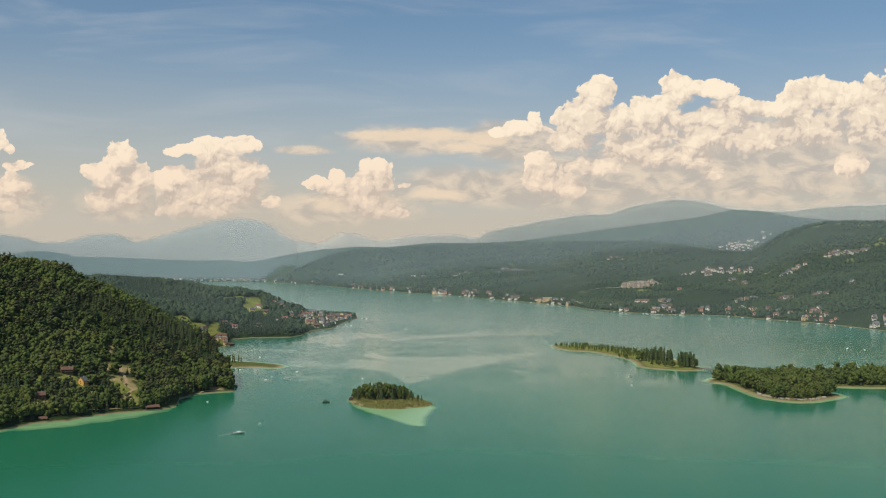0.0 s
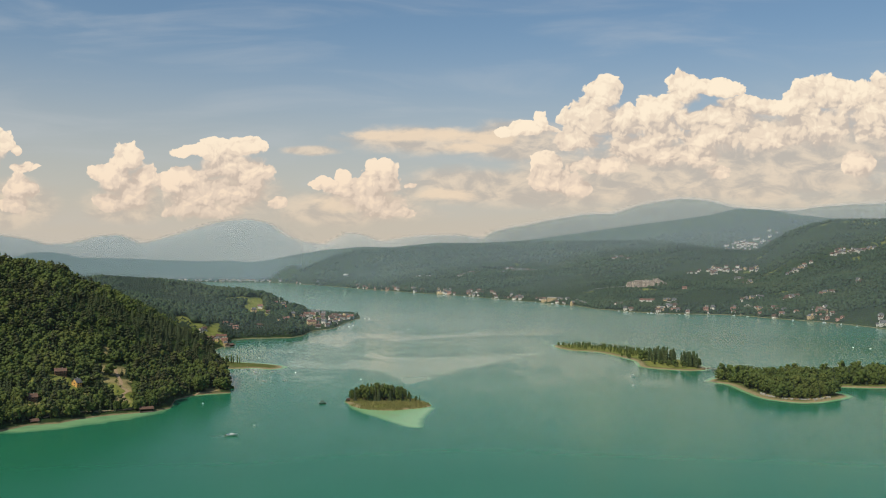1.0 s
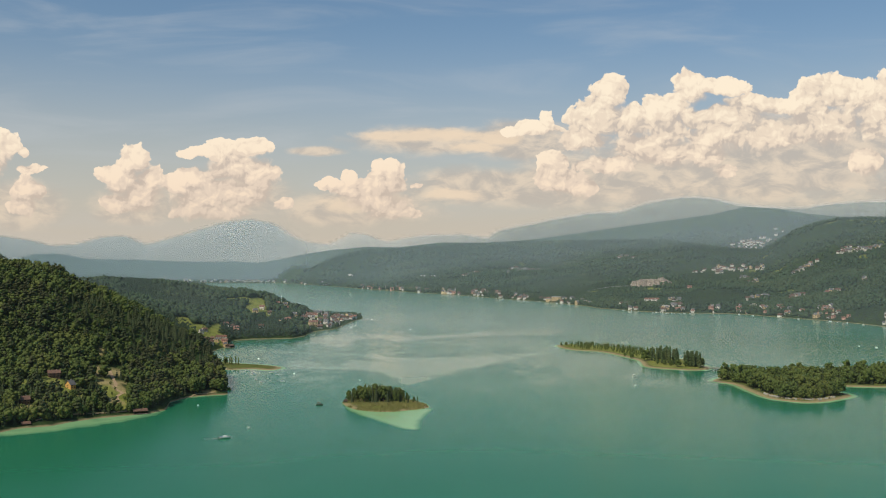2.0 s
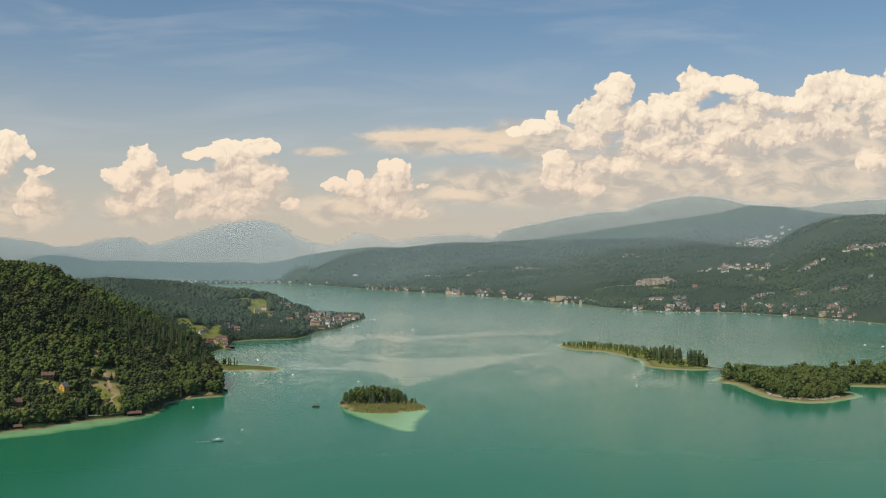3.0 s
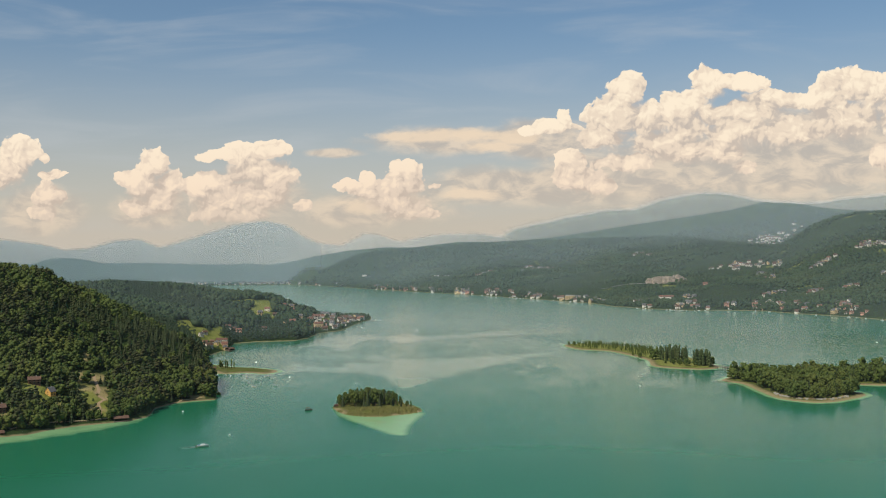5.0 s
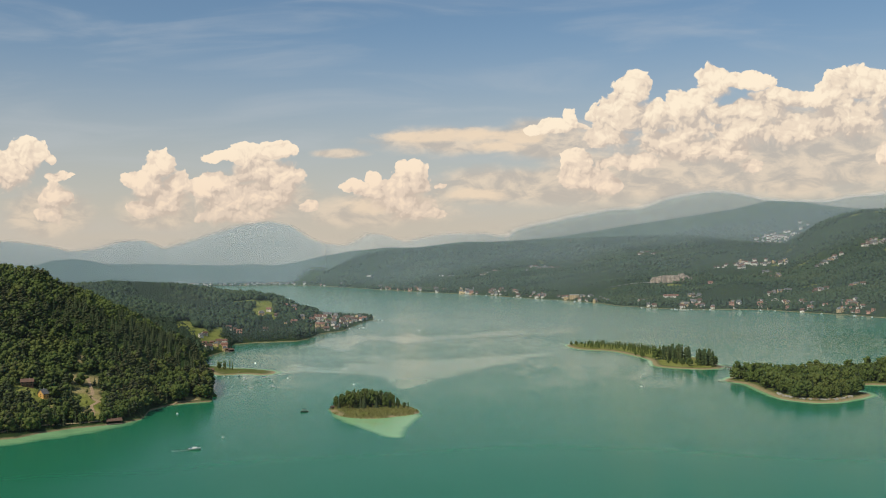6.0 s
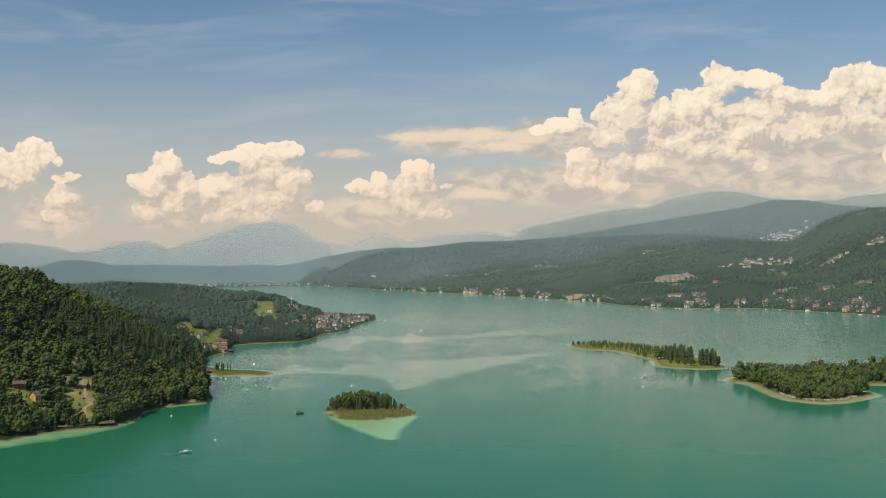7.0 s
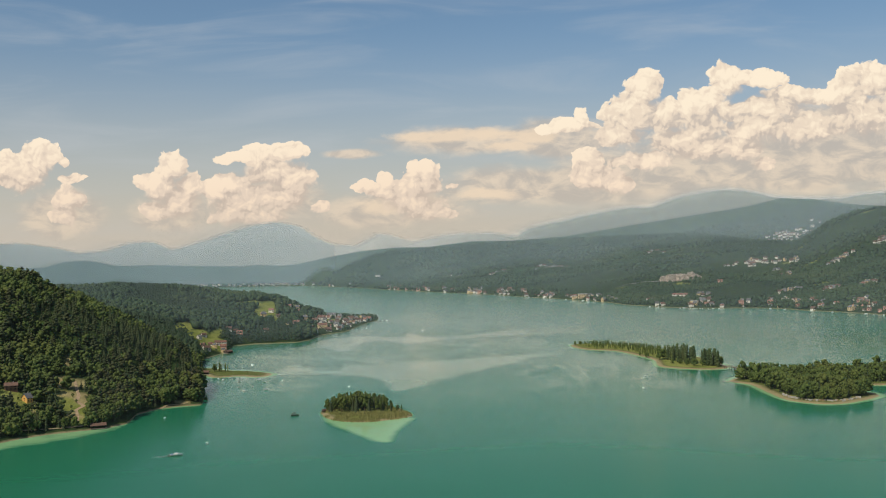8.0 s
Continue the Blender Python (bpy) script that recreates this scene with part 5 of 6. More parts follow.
def box(bm, x0, x1, y0, y1, z0, z1, m=None):
    m = m or Matrix()
    corners = [bm.verts.new(m @ Vector((x, y, z))) for x in (x0, x1) for y in (y0, y1) for z in (z0, z1)]
    for f in ((0, 1, 3, 2), (4, 6, 7, 5), (0, 4, 5, 1), (2, 3, 7, 6), (0, 2, 6, 4), (1, 5, 7, 3)):
        bm.faces.new([corners[i] for i in f])


def boxes(*sizes, m=None):
    bm = bmesh.new()
    for s in sizes:
        box(bm, *s, m=m)
    return bm


def shell(section, x0, x1):
    """A section in y and z, drawn out along x and closed at both ends."""
    bm = bmesh.new()
    a, b = ([bm.verts.new((x, y, z)) for y, z in section] for x in (x0, x1))
    bm.faces.new(a)
    bm.faces.new(b[::-1])
    for i in range(len(a)):
        j = (i + 1) % len(a)
        bm.faces.new((a[j], a[i], b[i], b[j]))
    return bm


def rod(bm, a, b, r, sides=8, r2=None):
    a, b = Vector(a), Vector(b)
    way = b - a
    m = Matrix.Translation((a + b) / 2) @ way.to_track_quat("Z", "Y").to_matrix().to_4x4()
    bmesh.ops.create_cone(bm, segments=sides, radius1=r, radius2=r if r2 is None else r2, depth=way.length, cap_ends=True, matrix=m)


def rods(*items, sides=8):
    bm = bmesh.new()
    for a, b, r in items:
        rod(bm, a, b, r, sides)
    return bm


# ---------------------------------------------------------------- houses
def house(name, label, wide, deep, high, pitch, walls, roof, floors=2, across=3, balcony=False, dormer=False, hipped=False, upper=None, chimney=True, back=False):
    """A house with its gable to the sides: base at z = 0, front to -y; its footing reaches down into the slope."""
    root = new(name)
    tagged(root, label, "house")
    w, d, rise = wide / 2, deep / 2, deep / 2 * pitch
    split = high * 0.5
    if upper:
        part("wall", boxes((-w, w, -d, d, -2.5, split)), walls, root)
        part("upper_wall", shell([(-d, split), (d, split), (d, high), (0, high + rise), (-d, high)], -w, w), upper, root)
    else:
        part("wall", shell([(-d, -2.5), (d, -2.5), (d, high), (0, high + rise), (-d, high)], -w, w), walls, root)
    o, t, side = 0.7, 0.28, 0.6
    for s in (-1, 1):
        edge = (s * (d + o), high - o * pitch)
        sheet = [(0, high + rise + 0.05), edge, (edge[0], edge[1] + t), (0, high + rise + 0.05 + t)]
        bm = shell(sheet, -w - side, w + side)
        if hipped:
            for v in bm.verts:
                if v.co.z > high + rise:
                    v.co.x *= 0.62
        part("roof", bm, roof, root)
    if chimney:
        part("chimney", boxes((w * 0.3, w * 0.3 + 0.7, 0.4, 1.1, high + rise * 0.5, high + rise + 1.0), (w * 0.3 - 0.08, w * 0.3 + 0.78, 0.32, 1.18, high + rise + 1.0, high + rise + 1.15)), CONCRETE, root)
    step_z = high / floors
    for f in range(floors):
        z0 = f * step_z + step_z * 0.32
        for k in range(across):
            x = (k + 0.5) / across * wide - w
            if f == 0 and k == across // 2:
                part("door", boxes((x - 0.55, x + 0.55, -d - 0.06, -d + 0.1, 0.0, min(2.1, step_z * 0.85))), WOOD_DARK, root)
                continue
            part("window", boxes((x - 0.6, x + 0.6, -d - 0.05, -d + 0.1, z0, z0 + step_z * 0.46)), PANE, root)
            if back:
                part("window", boxes((x - 0.6, x + 0.6, d - 0.1, d + 0.05, z0, z0 + step_z * 0.46)), PANE, root)
        for s in (-1, 1):
            part("window", boxes((s * w - 0.06, s * w + 0.06, -0.6, 0.6, z0, z0 + step_z * 0.46)), PANE, root)
    if balcony:
        z0 = step_z
        porch = part("balcony", boxes((-w * 0.9, w * 0.9, -d - 1.4, -d, z0 - 0.18, z0)), WOOD_DARK, root)
        part("railing", boxes((-w * 0.9, w * 0.9, -d - 1.4, -d - 1.32, z0 + 0.85, z0 + 0.95), *[(-w * 0.9 + k * w * 1.8 / 9 - 0.05, -w * 0.9 + k * w * 1.8 / 9 + 0.05, -d - 1.4, -d - 1.32, z0, z0 + 0.9) for k in range(10)]), WOOD_DARK, porch)
    if dormer:
        for s in (-0.45, 0.45):
            x = s * w
            box_part = part("dormer", boxes((x - 0.9, x + 0.9, -d * 0.75, -d * 0.1, high + rise * 0.2, high + rise * 0.72)), walls, root)
            part("dormer_window", boxes((x - 0.5, x + 0.5, -d * 0.75 - 0.05, -d * 0.75 + 0.1, high + rise * 0.32, high + rise * 0.62)), PANE, box_part)
            part("dormer_roof", boxes((x - 1.1, x + 1.1, -d * 0.75 - 0.3, 0.0, high + rise * 0.72, high + rise * 0.8)), roof, box_part)
    return root


def villa_kinds(far):
    n = 2 if far else 3
    return [
        house("house", "white plastered house with a red tiled roof", 11, 9, 5.6, 0.75, PLASTER, TILES_RED, 2, n),
        house("house", "white plastered house with a brown tiled roof", 12, 9, 5.8, 0.8, PLASTER, TILES_BROWN, 2, n, balcony=not far),
        house("house", "ochre plastered villa with a grey slate roof", 11, 10, 7.5, 0.7, OCHRE, SLATES, 3 if not far else 2, n, hipped=True),
        house("house", "white plastered villa with a steep grey roof", 10, 9, 6.4, 1.0, PLASTER, SLATES, 2, n, dormer=not far),
        house("house", "country house with a brown timber upper storey", 11, 9, 5.4, 0.65, PLASTER, TILES_BROWN, 2, n, balcony=not far, upper=TIMBER),
        house("house", "rose plastered house with a red tiled roof", 12, 9, 6.0, 0.75, ROSE, TILES_RED, 2, n),
    ]


BUILT = set()
HOUSE_SIZE = 0.64


def hamlet(name, label, rows):
    """Houses too far off to tell apart, joined into one mesh: rows of a built house and its pose."""
    points, faces, slots, mats, n = [], [], [], [], 0
    for root, m in rows:
        for ob in root.children_recursive:
            me = ob.data
            p = np.array([m @ v.co for v in me.vertices])
            material = me.materials[0]
            if material not in mats:
                mats.append(material)
            for f in me.polygons:
                v = list(f.vertices)
                for k in range(1, len(v) - 1):
                    faces.append((v[0] + n, v[k] + n, v[k + 1] + n))
                    slots.append(mats.index(material))
            points.append(p)
            n += len(p)
    me = mesh_of(name, np.concatenate(points), np.array(faces), mats[0])
    for material in mats[1:]:
        me.materials.append(material)
    me.polygons.foreach_set("material_index", np.array(slots, np.int32))
    return tagged(new(name, me), label, "houses", kind="stuff")



def put(root, x, y, z, turn, size=1.0, group="", label=""):
    """Sets a thing, or a copy of it, at its place."""
    m = pose(x, y, z, 0, 0, turn) @ Matrix.Scale(size * HOUSE_SIZE, 4)
    if root.name in BUILT:
        keep, root.scale = root.scale.copy(), (1, 1, 1)
        ob = copy_thing(root, m)
        root.scale = keep
    else:
        BUILT.add(root.name)
        root.matrix_basis = m
        ob = root
    return tagged(ob, label, "", group)


def foot(x, y, r=5.0):
    """The mean ground height under a building."""
    xs, ys = np.array([x, x - r, x + r, x, x]), np.array([y, y, y, y - r, y + r])
    return max(0.9, float(np.mean(land(xs, ys))))


def facing(x, y):
    """The turn by which a front looks to the middle of the lake."""
    return math.degrees(math.atan2(x - 60, y - 300)) * -1


# x, y of the houses
HILL = [(-260, 714), (-245, 704), (-257, 659)]
BAY_VILLAGE = [(-286, 1222), (-289, 1250), (-262, 1198), (-264, 1218), (-253, 1199), (-262, 1236), (-262, 1165), (-250, 1188), (-284, 1345), (-280, 1362), (-272, 1350), (-270, 1180), (-256, 1212), (-268, 1204)]
CAPE_HOUSES = [(-285, 1543), (-278, 1651), (-278, 1697), (-268, 1710), (-285, 1595), (-266, 1559), (-249, 1397), (-230, 1504), (-221, 1488), (-234, 1470), (-262, 1680), (-252, 1700), (-244, 1725)]
CAPE_TOWN = [(-233, 1695), (-182, 1490), (-172, 1515), (-178, 1590), (-206, 1490), (-200, 1621), (-222, 1730), (-205, 1745), (-190, 1745), (-178, 1745), (-176, 1722), (-166, 1738), (-158, 1748), (-176, 1691), (-165, 1700), (-217, 1705), (-219, 1591), (-194, 1447), (-186, 1675), (-232, 1644), (-198, 1673), (-173, 1612), (-168, 1650), (-205, 1560), (-190, 1545), (-182, 1560), (-212, 1640), (-192, 1700), (-203, 1715), (-236, 1600), (-180, 1640), (-168, 1690), (-160, 1715), (-184, 1725), (-170, 1755), (-196, 1655), (-176, 1668), (-188, 1610), (-166, 1580), (-172, 1545)]


def make_houses():
    rng = np.random.default_rng(12)
    x, y = HILL[0]
    put(house("chalet", "dark brown timber chalet with a red-brown roof", 12, 8.5, 4.6, 0.6, TIMBER, TILES_BROWN, 2, 3, balcony=True), x, y, foot(x, y), 24)
    x, y = HILL[1]
    put(house("house", "yellow timber house with a grey slate roof", 6.5, 8.5, 4.2, 0.9, YELLOW_WOOD, SLATES, 2, 2), x, y, foot(x, y), 60)
    x, y = HILL[2]
    put(house("chalet", "dark brown weathered timber house in a garden", 9, 8, 4.6, 0.7, TIMBER, TILES_BROWN, 2, 3, balcony=True), x, y, foot(x, y), 35)
    near, far = villa_kinds(False), villa_kinds(True)
    for x, y in BAY_VILLAGE:
        put(near[int(rng.integers(0, 6))], x, y, foot(x, y), facing(x, y) + rng.normal() * 25, 0.65 + 0.3 * rng.random(), "houses of the bay village")
    for x, y in CAPE_HOUSES:
        put(near[int(rng.integers(0, 6))], x, y, foot(x, y), facing(x, y) + rng.normal() * 30, 0.8 + 0.35 * rng.random(), "houses on the cape")
    for x, y in CAPE_TOWN:
        put(near[int(rng.choice([0, 1, 1, 2, 3, 3, 4]))], x, y, foot(x, y), facing(x, y) + rng.normal() * 30, 0.72 + 0.4 * rng.random(), "houses of the cape town")
    inn = house("hotel", "large cream lakeside hotel with a red tiled roof", 22, 13, 10.5, 0.6, OCHRE, TILES_RED, 4, 7, dormer=True, balcony=True)
    put(inn, -194, 1508, foot(-194, 1508, 8), facing(-194, 1508) + 8, 0.9)
    red = house("hotel", "long red-roofed guest house on the cape", 20, 11, 7.0, 0.85, PLASTER, TILES_RED, 3, 6, dormer=True)
    put(red, -221, 1658, foot(-221, 1658, 8), facing(-221, 1658), 1.0)
    slate = house("hotel", "long hall with a dark slate roof", 26, 13, 7.0, 0.8, PLASTER, SLATES, 2, 7, dormer=True)
    put(slate, -222, 1762, foot(-222, 1762, 8), facing(-222, 1762), 0.9)
    # along the far shore: stretches of bearing with how many houses, how deep behind the shore
    stretches = [(-8.9, -7.0, 5, 30), (-5.6, -4.9, 6, 40), (-4.8, -1.6, 32, 60), (-0.9, 2.2, 40, 110), (2.2, 4.0, 14, 80), (4.1, 6.6, 16, 80), (6.6, 8.4, 5, 60), (8.6, 12.2, 26, 90), (12.2, 14.5, 8, 60), (15.0, 17.0, 12, 80), (17.0, 22.0, 32, 90), (22.0, 24.0, 8, 90)]
    rows = np.array(LINES["far_shore"])
    for b0, b1, count, deep in stretches:
        knots = rng.random(3 + count // 6)
        for _ in range(count):
            b = b0 + (b1 - b0) * float(np.clip(rng.choice(knots) + 0.055 * rng.normal(), 0, 1))
            out = np.interp(b, rows[:, 0], rows[:, 1]) + 9 + deep * rng.random() ** 1.2
            x, y = at_bearing(b, out)
            while land(x, y) < 1.4:
                out += 5
                x, y = at_bearing(b, out)
            big = 1.0 + 0.2 * smooth(2500, 3500, y)
            put(far[int(rng.choice([0, 1, 1, 2, 3, 3, 3, 4, 1, 5]))], x, y, foot(x, y), facing(x, y) + rng.normal() * 18, (0.74 + 0.62 * rng.random() ** 1.5) * big, "houses along the far shore")
    # villages on the slopes: x, y, spread along and across, houses
    villages = [(268, 3470, 60, 55, 34), (215, 3400, 22, 20, 8), (712, 2755, 42, 30, 16), (770, 2690, 30, 30, 6), (1190, 4087, 70, 50, 26), (1150, 4020, 30, 30, 7), (798, 2365, 24, 10, 9), (905, 2390, 24, 18, 10), (960, 2375, 20, 14, 6), (695, 2402, 12, 10, 4), (471, 3059, 16, 14, 5), (560, 3303, 40, 20, 9), (63, 3479, 24, 30, 8), (676, 2044, 10, 12, 4), (474, 2175, 16, 8, 5), (624, 2113, 22, 8, 6), (720, 1984, 10, 10, 5), (796, 1997, 8, 8, 2), (-1100, 4700, 60, 20, 10), (714, 2518, 20, 16, 4), (420, 4250, 60, 30, 5), (-985, 4620, 50, 14, 12), (-900, 4650, 40, 14, 8)]
    rows_of = []
    for vx, vy, sx, sy, count in villages:
        for _ in range(int(count * 2.0)):
            x, y = vx + sx * rng.normal() * 0.7, vy + sy * rng.normal() * 0.7
            if land(x, y) > 1.5:
                size = HOUSE_SIZE * (0.72 + 0.50 * rng.random()) * (1.0 + 0.35 * float(smooth(3000, 4000, y)))
                rows_of.append((far[int(rng.choice([0, 1, 1, 2, 3, 3, 4]))], pose(x, y, foot(x, y) + 1.0, 0, 0, facing(x, y) + rng.normal() * 25) @ Matrix.Scale(size, 4)))
    hamlet("hill_villages", "white and brown houses of villages on the wooded slopes", rows_of)
    # the town at the lake's far end
    rows_of = []
    for _ in range(60):
        b = -17.0 + 7.5 * rng.random() ** 1.2
        x, y = at_bearing(b, np.interp(b, rows[:, 0], rows[:, 1]) + 8 + 30 * rng.random())
        rows_of.append((far[int(rng.choice([0, 1, 3, 3]))], pose(x, y, foot(x, y), 0, 0, facing(x, y) + rng.normal() * 20) @ Matrix.Scale(0.6 + 0.7 * rng.random(), 4)))
    hamlet("far_town", "pale houses of a town at the far end of the lake", rows_of)
    # large houses of the far shore
    spa = house("hotel", "long white lakeside hotel with a red roof", 44, 15, 11, 0.55, PLASTER, TILES_RED, 4, 11, dormer=True)
    x, y = at_bearing(10.55, 2170)
    put(spa, x, y, foot(x, y, 10), facing(x, y) + 6, 1.05)
    block = house("hotel", "cream lakeside apartment house with a low roof", 30, 13, 12, 0.25, OCHRE, CONCRETE, 4, 9, chimney=False)
    for b, r, size in ((5.35, 2475, 1.15), (4.95, 2490, 0.8), (11.3, 2065, 0.8), (15.9, 2055, 0.7), (16.0, 2075, 0.6)):
        x, y = at_bearing(b, r)
        put(block, x, y, foot(x, y, 8), facing(x, y) - 5, size, "apartment houses on the far shore")
    barn = house("hotel", "large house with a bright red roof", 18, 13, 8, 0.9, ROSE, TILES_RED, 3, 5, chimney=False)
    x, y = at_bearing(12.6, 2390)
    put(barn, x, y, foot(x, y, 8), facing(x, y), 0.9)
    works = house("hall", "long pale hall with a flat roof on the slope", 60, 14, 7, 0.08, PLASTER, CONCRETE, 2, 12, chimney=False)
    x, y = at_bearing(-1.75, 3560)
    put(works, x, y, foot(x, y, 12), facing(x, y), 1.3)
    x, y = at_bearing(-5.9, 4060)
    put(works, x, y, foot(x, y, 12), facing(x, y), 1.0)


make_houses()

# ---------------------------------------------------------------- boats, bridge and the shores' small things
def hull_mesh(length, beam, depth, sheer=0.25):
    """A boat's hull: pointed bow to +x, flat stern, open top closed by its deck."""
    bm = bmesh.new()
    rings = []
    for k in range(9):
        q = k / 8
        x = (q - 0.5) * length
        half = beam / 2 * (0.85 + 0.15 * math.sin(math.pi * q)) * (1 - max(0, (q - 0.45) / 0.55) ** 2.2)
        half = max(half, 0.02)
        top = depth * (1 + sheer * q * q)
        rings.append([bm.verts.new((x, -half, top)), bm.verts.new((x, -half * 0.8, depth * 0.35)), bm.verts.new((x, 0, -0.15 * (1 - q))), bm.verts.new((x, half * 0.8, depth * 0.35)), bm.verts.new((x, half, top))])
    for a, b in zip(rings, rings[1:]):
        for i in range(4):
            bm.faces.new((a[i], b[i], b[i + 1], a[i + 1]))
        bm.faces.new((a[4], b[4], b[0], a[0]))
    bm.faces.new(rings[0])
    return bm


def motorboat():
    root = tagged(new("motorboat"), "white motorboat under way on open water", "boat")
    hull = part("hull", hull_mesh(6.4, 2.3, 0.85), WHITE_BOAT, root)
    part("cabin", shell([(-0.75, 0.8), (0.75, 0.8), (0.6, 1.5), (-0.6, 1.5)], -1.2, 1.0), WHITE_BOAT, root)
    part("windscreen", shell([(-0.7, 0.95), (0.7, 0.95), (0.6, 1.45), (-0.6, 1.45)], 1.02, 1.12), PANE, root, "tinted windscreen")
    part("outboard", boxes((-3.7, -3.2, -0.25, 0.25, 0.2, 1.1)), WOOD_DARK, root, "black outboard engine")
    part("seat", boxes((-2.4, -1.6, -0.8, 0.8, 0.85, 1.15)), BLUE_SAIL, hull, "blue seat cushion")
    return root


def sailing_boat():
    root = tagged(new("sailing_boat"), "white moored sailing boat with lowered sails", "boat")
    part("hull", hull_mesh(5.2, 1.8, 0.7), WHITE_BOAT, root)
    part("cabin", shell([(-0.55, 0.7), (0.55, 0.7), (0.4, 1.1), (-0.4, 1.1)], -0.6, 1.2), WHITE_BOAT, root)
    part("mast", rods(((0.5, 0, 0.7), (0.5, 0, 7.0), 0.05)), STEEL, root)
    part("boom", rods(((0.5, 0, 1.5), (-1.9, 0, 1.5), 0.04)), STEEL, root)
    part("sail_cover", rods(((0.4, 0, 1.62), (-1.8, 0, 1.62), 0.14)), BLUE_SAIL, root, "blue sail cover")
    part("rudder", boxes((-2.75, -2.6, -0.03, 0.03, -0.2, 0.8)), WOOD_DARK, root)
    return root


def rowing_boat():
    root = tagged(new("rowing_boat"), "small white rowing boat at its mooring", "boat")
    part("hull", hull_mesh(3.8, 1.4, 0.5), WHITE_BOAT, root)
    for x in (-0.9, 0.2):
        part("thwart", boxes((x, x + 0.25, -0.55, 0.55, 0.5, 0.56)), WOOD_GREY, root)
    return root


def buoy():
    root = tagged(new("buoy"), "white round mooring buoy", "buoy")
    bm = bmesh.new()
    bmesh.ops.create_icosphere(bm, subdivisions=3, radius=0.75)
    for v in bm.verts:
        v.co.z = v.co.z * 0.85 + 0.35
    part("float", bm, WHITE_BOAT, root)
    part("ring", rods(((-0.15, 0, 0.95), (0.15, 0, 0.95), 0.06), ((0, 0, 0.9), (0, 0, 1.2), 0.05)), STEEL, root)
    return root


def work_raft():
    root = tagged(new("covered_boat"), "dark flat boat with a low canopy at anchor", "boat")
    part("hull", hull_mesh(5.0, 2.0, 0.7), WOOD_DARK, root)
    part("canopy", shell([(-0.95, 1.55), (0.95, 1.55), (0.0, 2.0)], -1.6, 0.9), WOOD_DARK, root)
    for x in (-1.5, 0.8):
        for y in (-0.8, 0.8):
            part("post", rods(((x, y, 0.6), (x, y, 1.6), 0.05)), WOOD_GREY, root)
    return root


def boathouse(wide, deep, label):
    root = tagged(new("boathouse"), label, "boathouse")
    w, d = wide / 2, deep / 2
    part("wall", boxes((-w, -w + 0.2, -d, d, 0.4, 2.6), (w - 0.2, w, -d, d, 0.4, 2.6), (-w, w, d - 0.2, d, 0.4, 2.6)), WOOD_DARK, root)
    for s in (-1, 1):
        part("roof", shell([(0, 4.0), (s * (d + 0.6), 2.4), (s * (d + 0.6), 2.6), (0, 4.2)], -w - 0.5, w + 0.5), TILES_BROWN, root)
    part("deck", boxes((-w - 0.6, w + 0.6, -d - 1.5, d, 0.35, 0.5)), WOOD_GREY, root)
    for x in (-w, 0, w):
        for y in (-d - 1.2, 0, d):
            part("pile", rods(((x, y, -2.0), (x, y, 0.4), 0.14)), WOOD_DARK, root)
    return root


def jetty(length, label):
    """A plank jetty along +y from its root."""
    root = tagged(new("jetty"), label, "jetty")
    n = max(4, int(length / 0.9))
    for k in range(n):
        y = k * length / n
        part("plank", boxes((-0.9, 0.9, y, y + length / n - 0.06, 0.55, 0.65)), WOOD_GREY, root)
    for k in range(int(length / 4) + 1):
        for x in (-0.8, 0.8):
            part("pile", rods(((x, k * 4.0, -2.0), (x, k * 4.0, 0.56), 0.12), sides=6), WOOD_DARK, root)
    return root


def footbridge(a, b):
    """The wooden bridge between the two islands."""
    a, b = Vector(a), Vector(b)
    length = (b - a).length
    turn = math.degrees(math.atan2(b.y - a.y, b.x - a.x))
    root = tagged(new("footbridge"), "grey wooden footbridge on piles between two islands", "bridge")
    n = 30
    for k in range(n):
        x = k * length / n
        part("plank", boxes((x, x + length / n - 0.06, -1.1, 1.1, 2.2, 2.34)), WOOD_GREY, root)
    for y in (-1.0, 1.0):
        part("beam", boxes((0, length, y - 0.12, y + 0.12, 1.85, 2.196)), WOOD_DARK, root)
        part("rail", boxes((0, length, y - 0.06, y + 0.06, 3.2, 3.32)), WOOD_GREY, root)
        for k in range(9):
            x = 0.3 + k * (length - 0.6) / 8
            part("baluster", boxes((x - 0.06, x + 0.06, y - 0.06, y + 0.06, 2.34, 3.2)), WOOD_GREY, root)
    for k in range(6):
        x = length * (k + 0.5) / 6
        for y in (-0.95, 0.95):
            part("pile", rods(((x, y * 1.2, -3), (x, y, 1.9), 0.24)), WOOD_DARK, root)
    root.matrix_basis = pose(a.x, a.y, 0, 0, 0, turn)


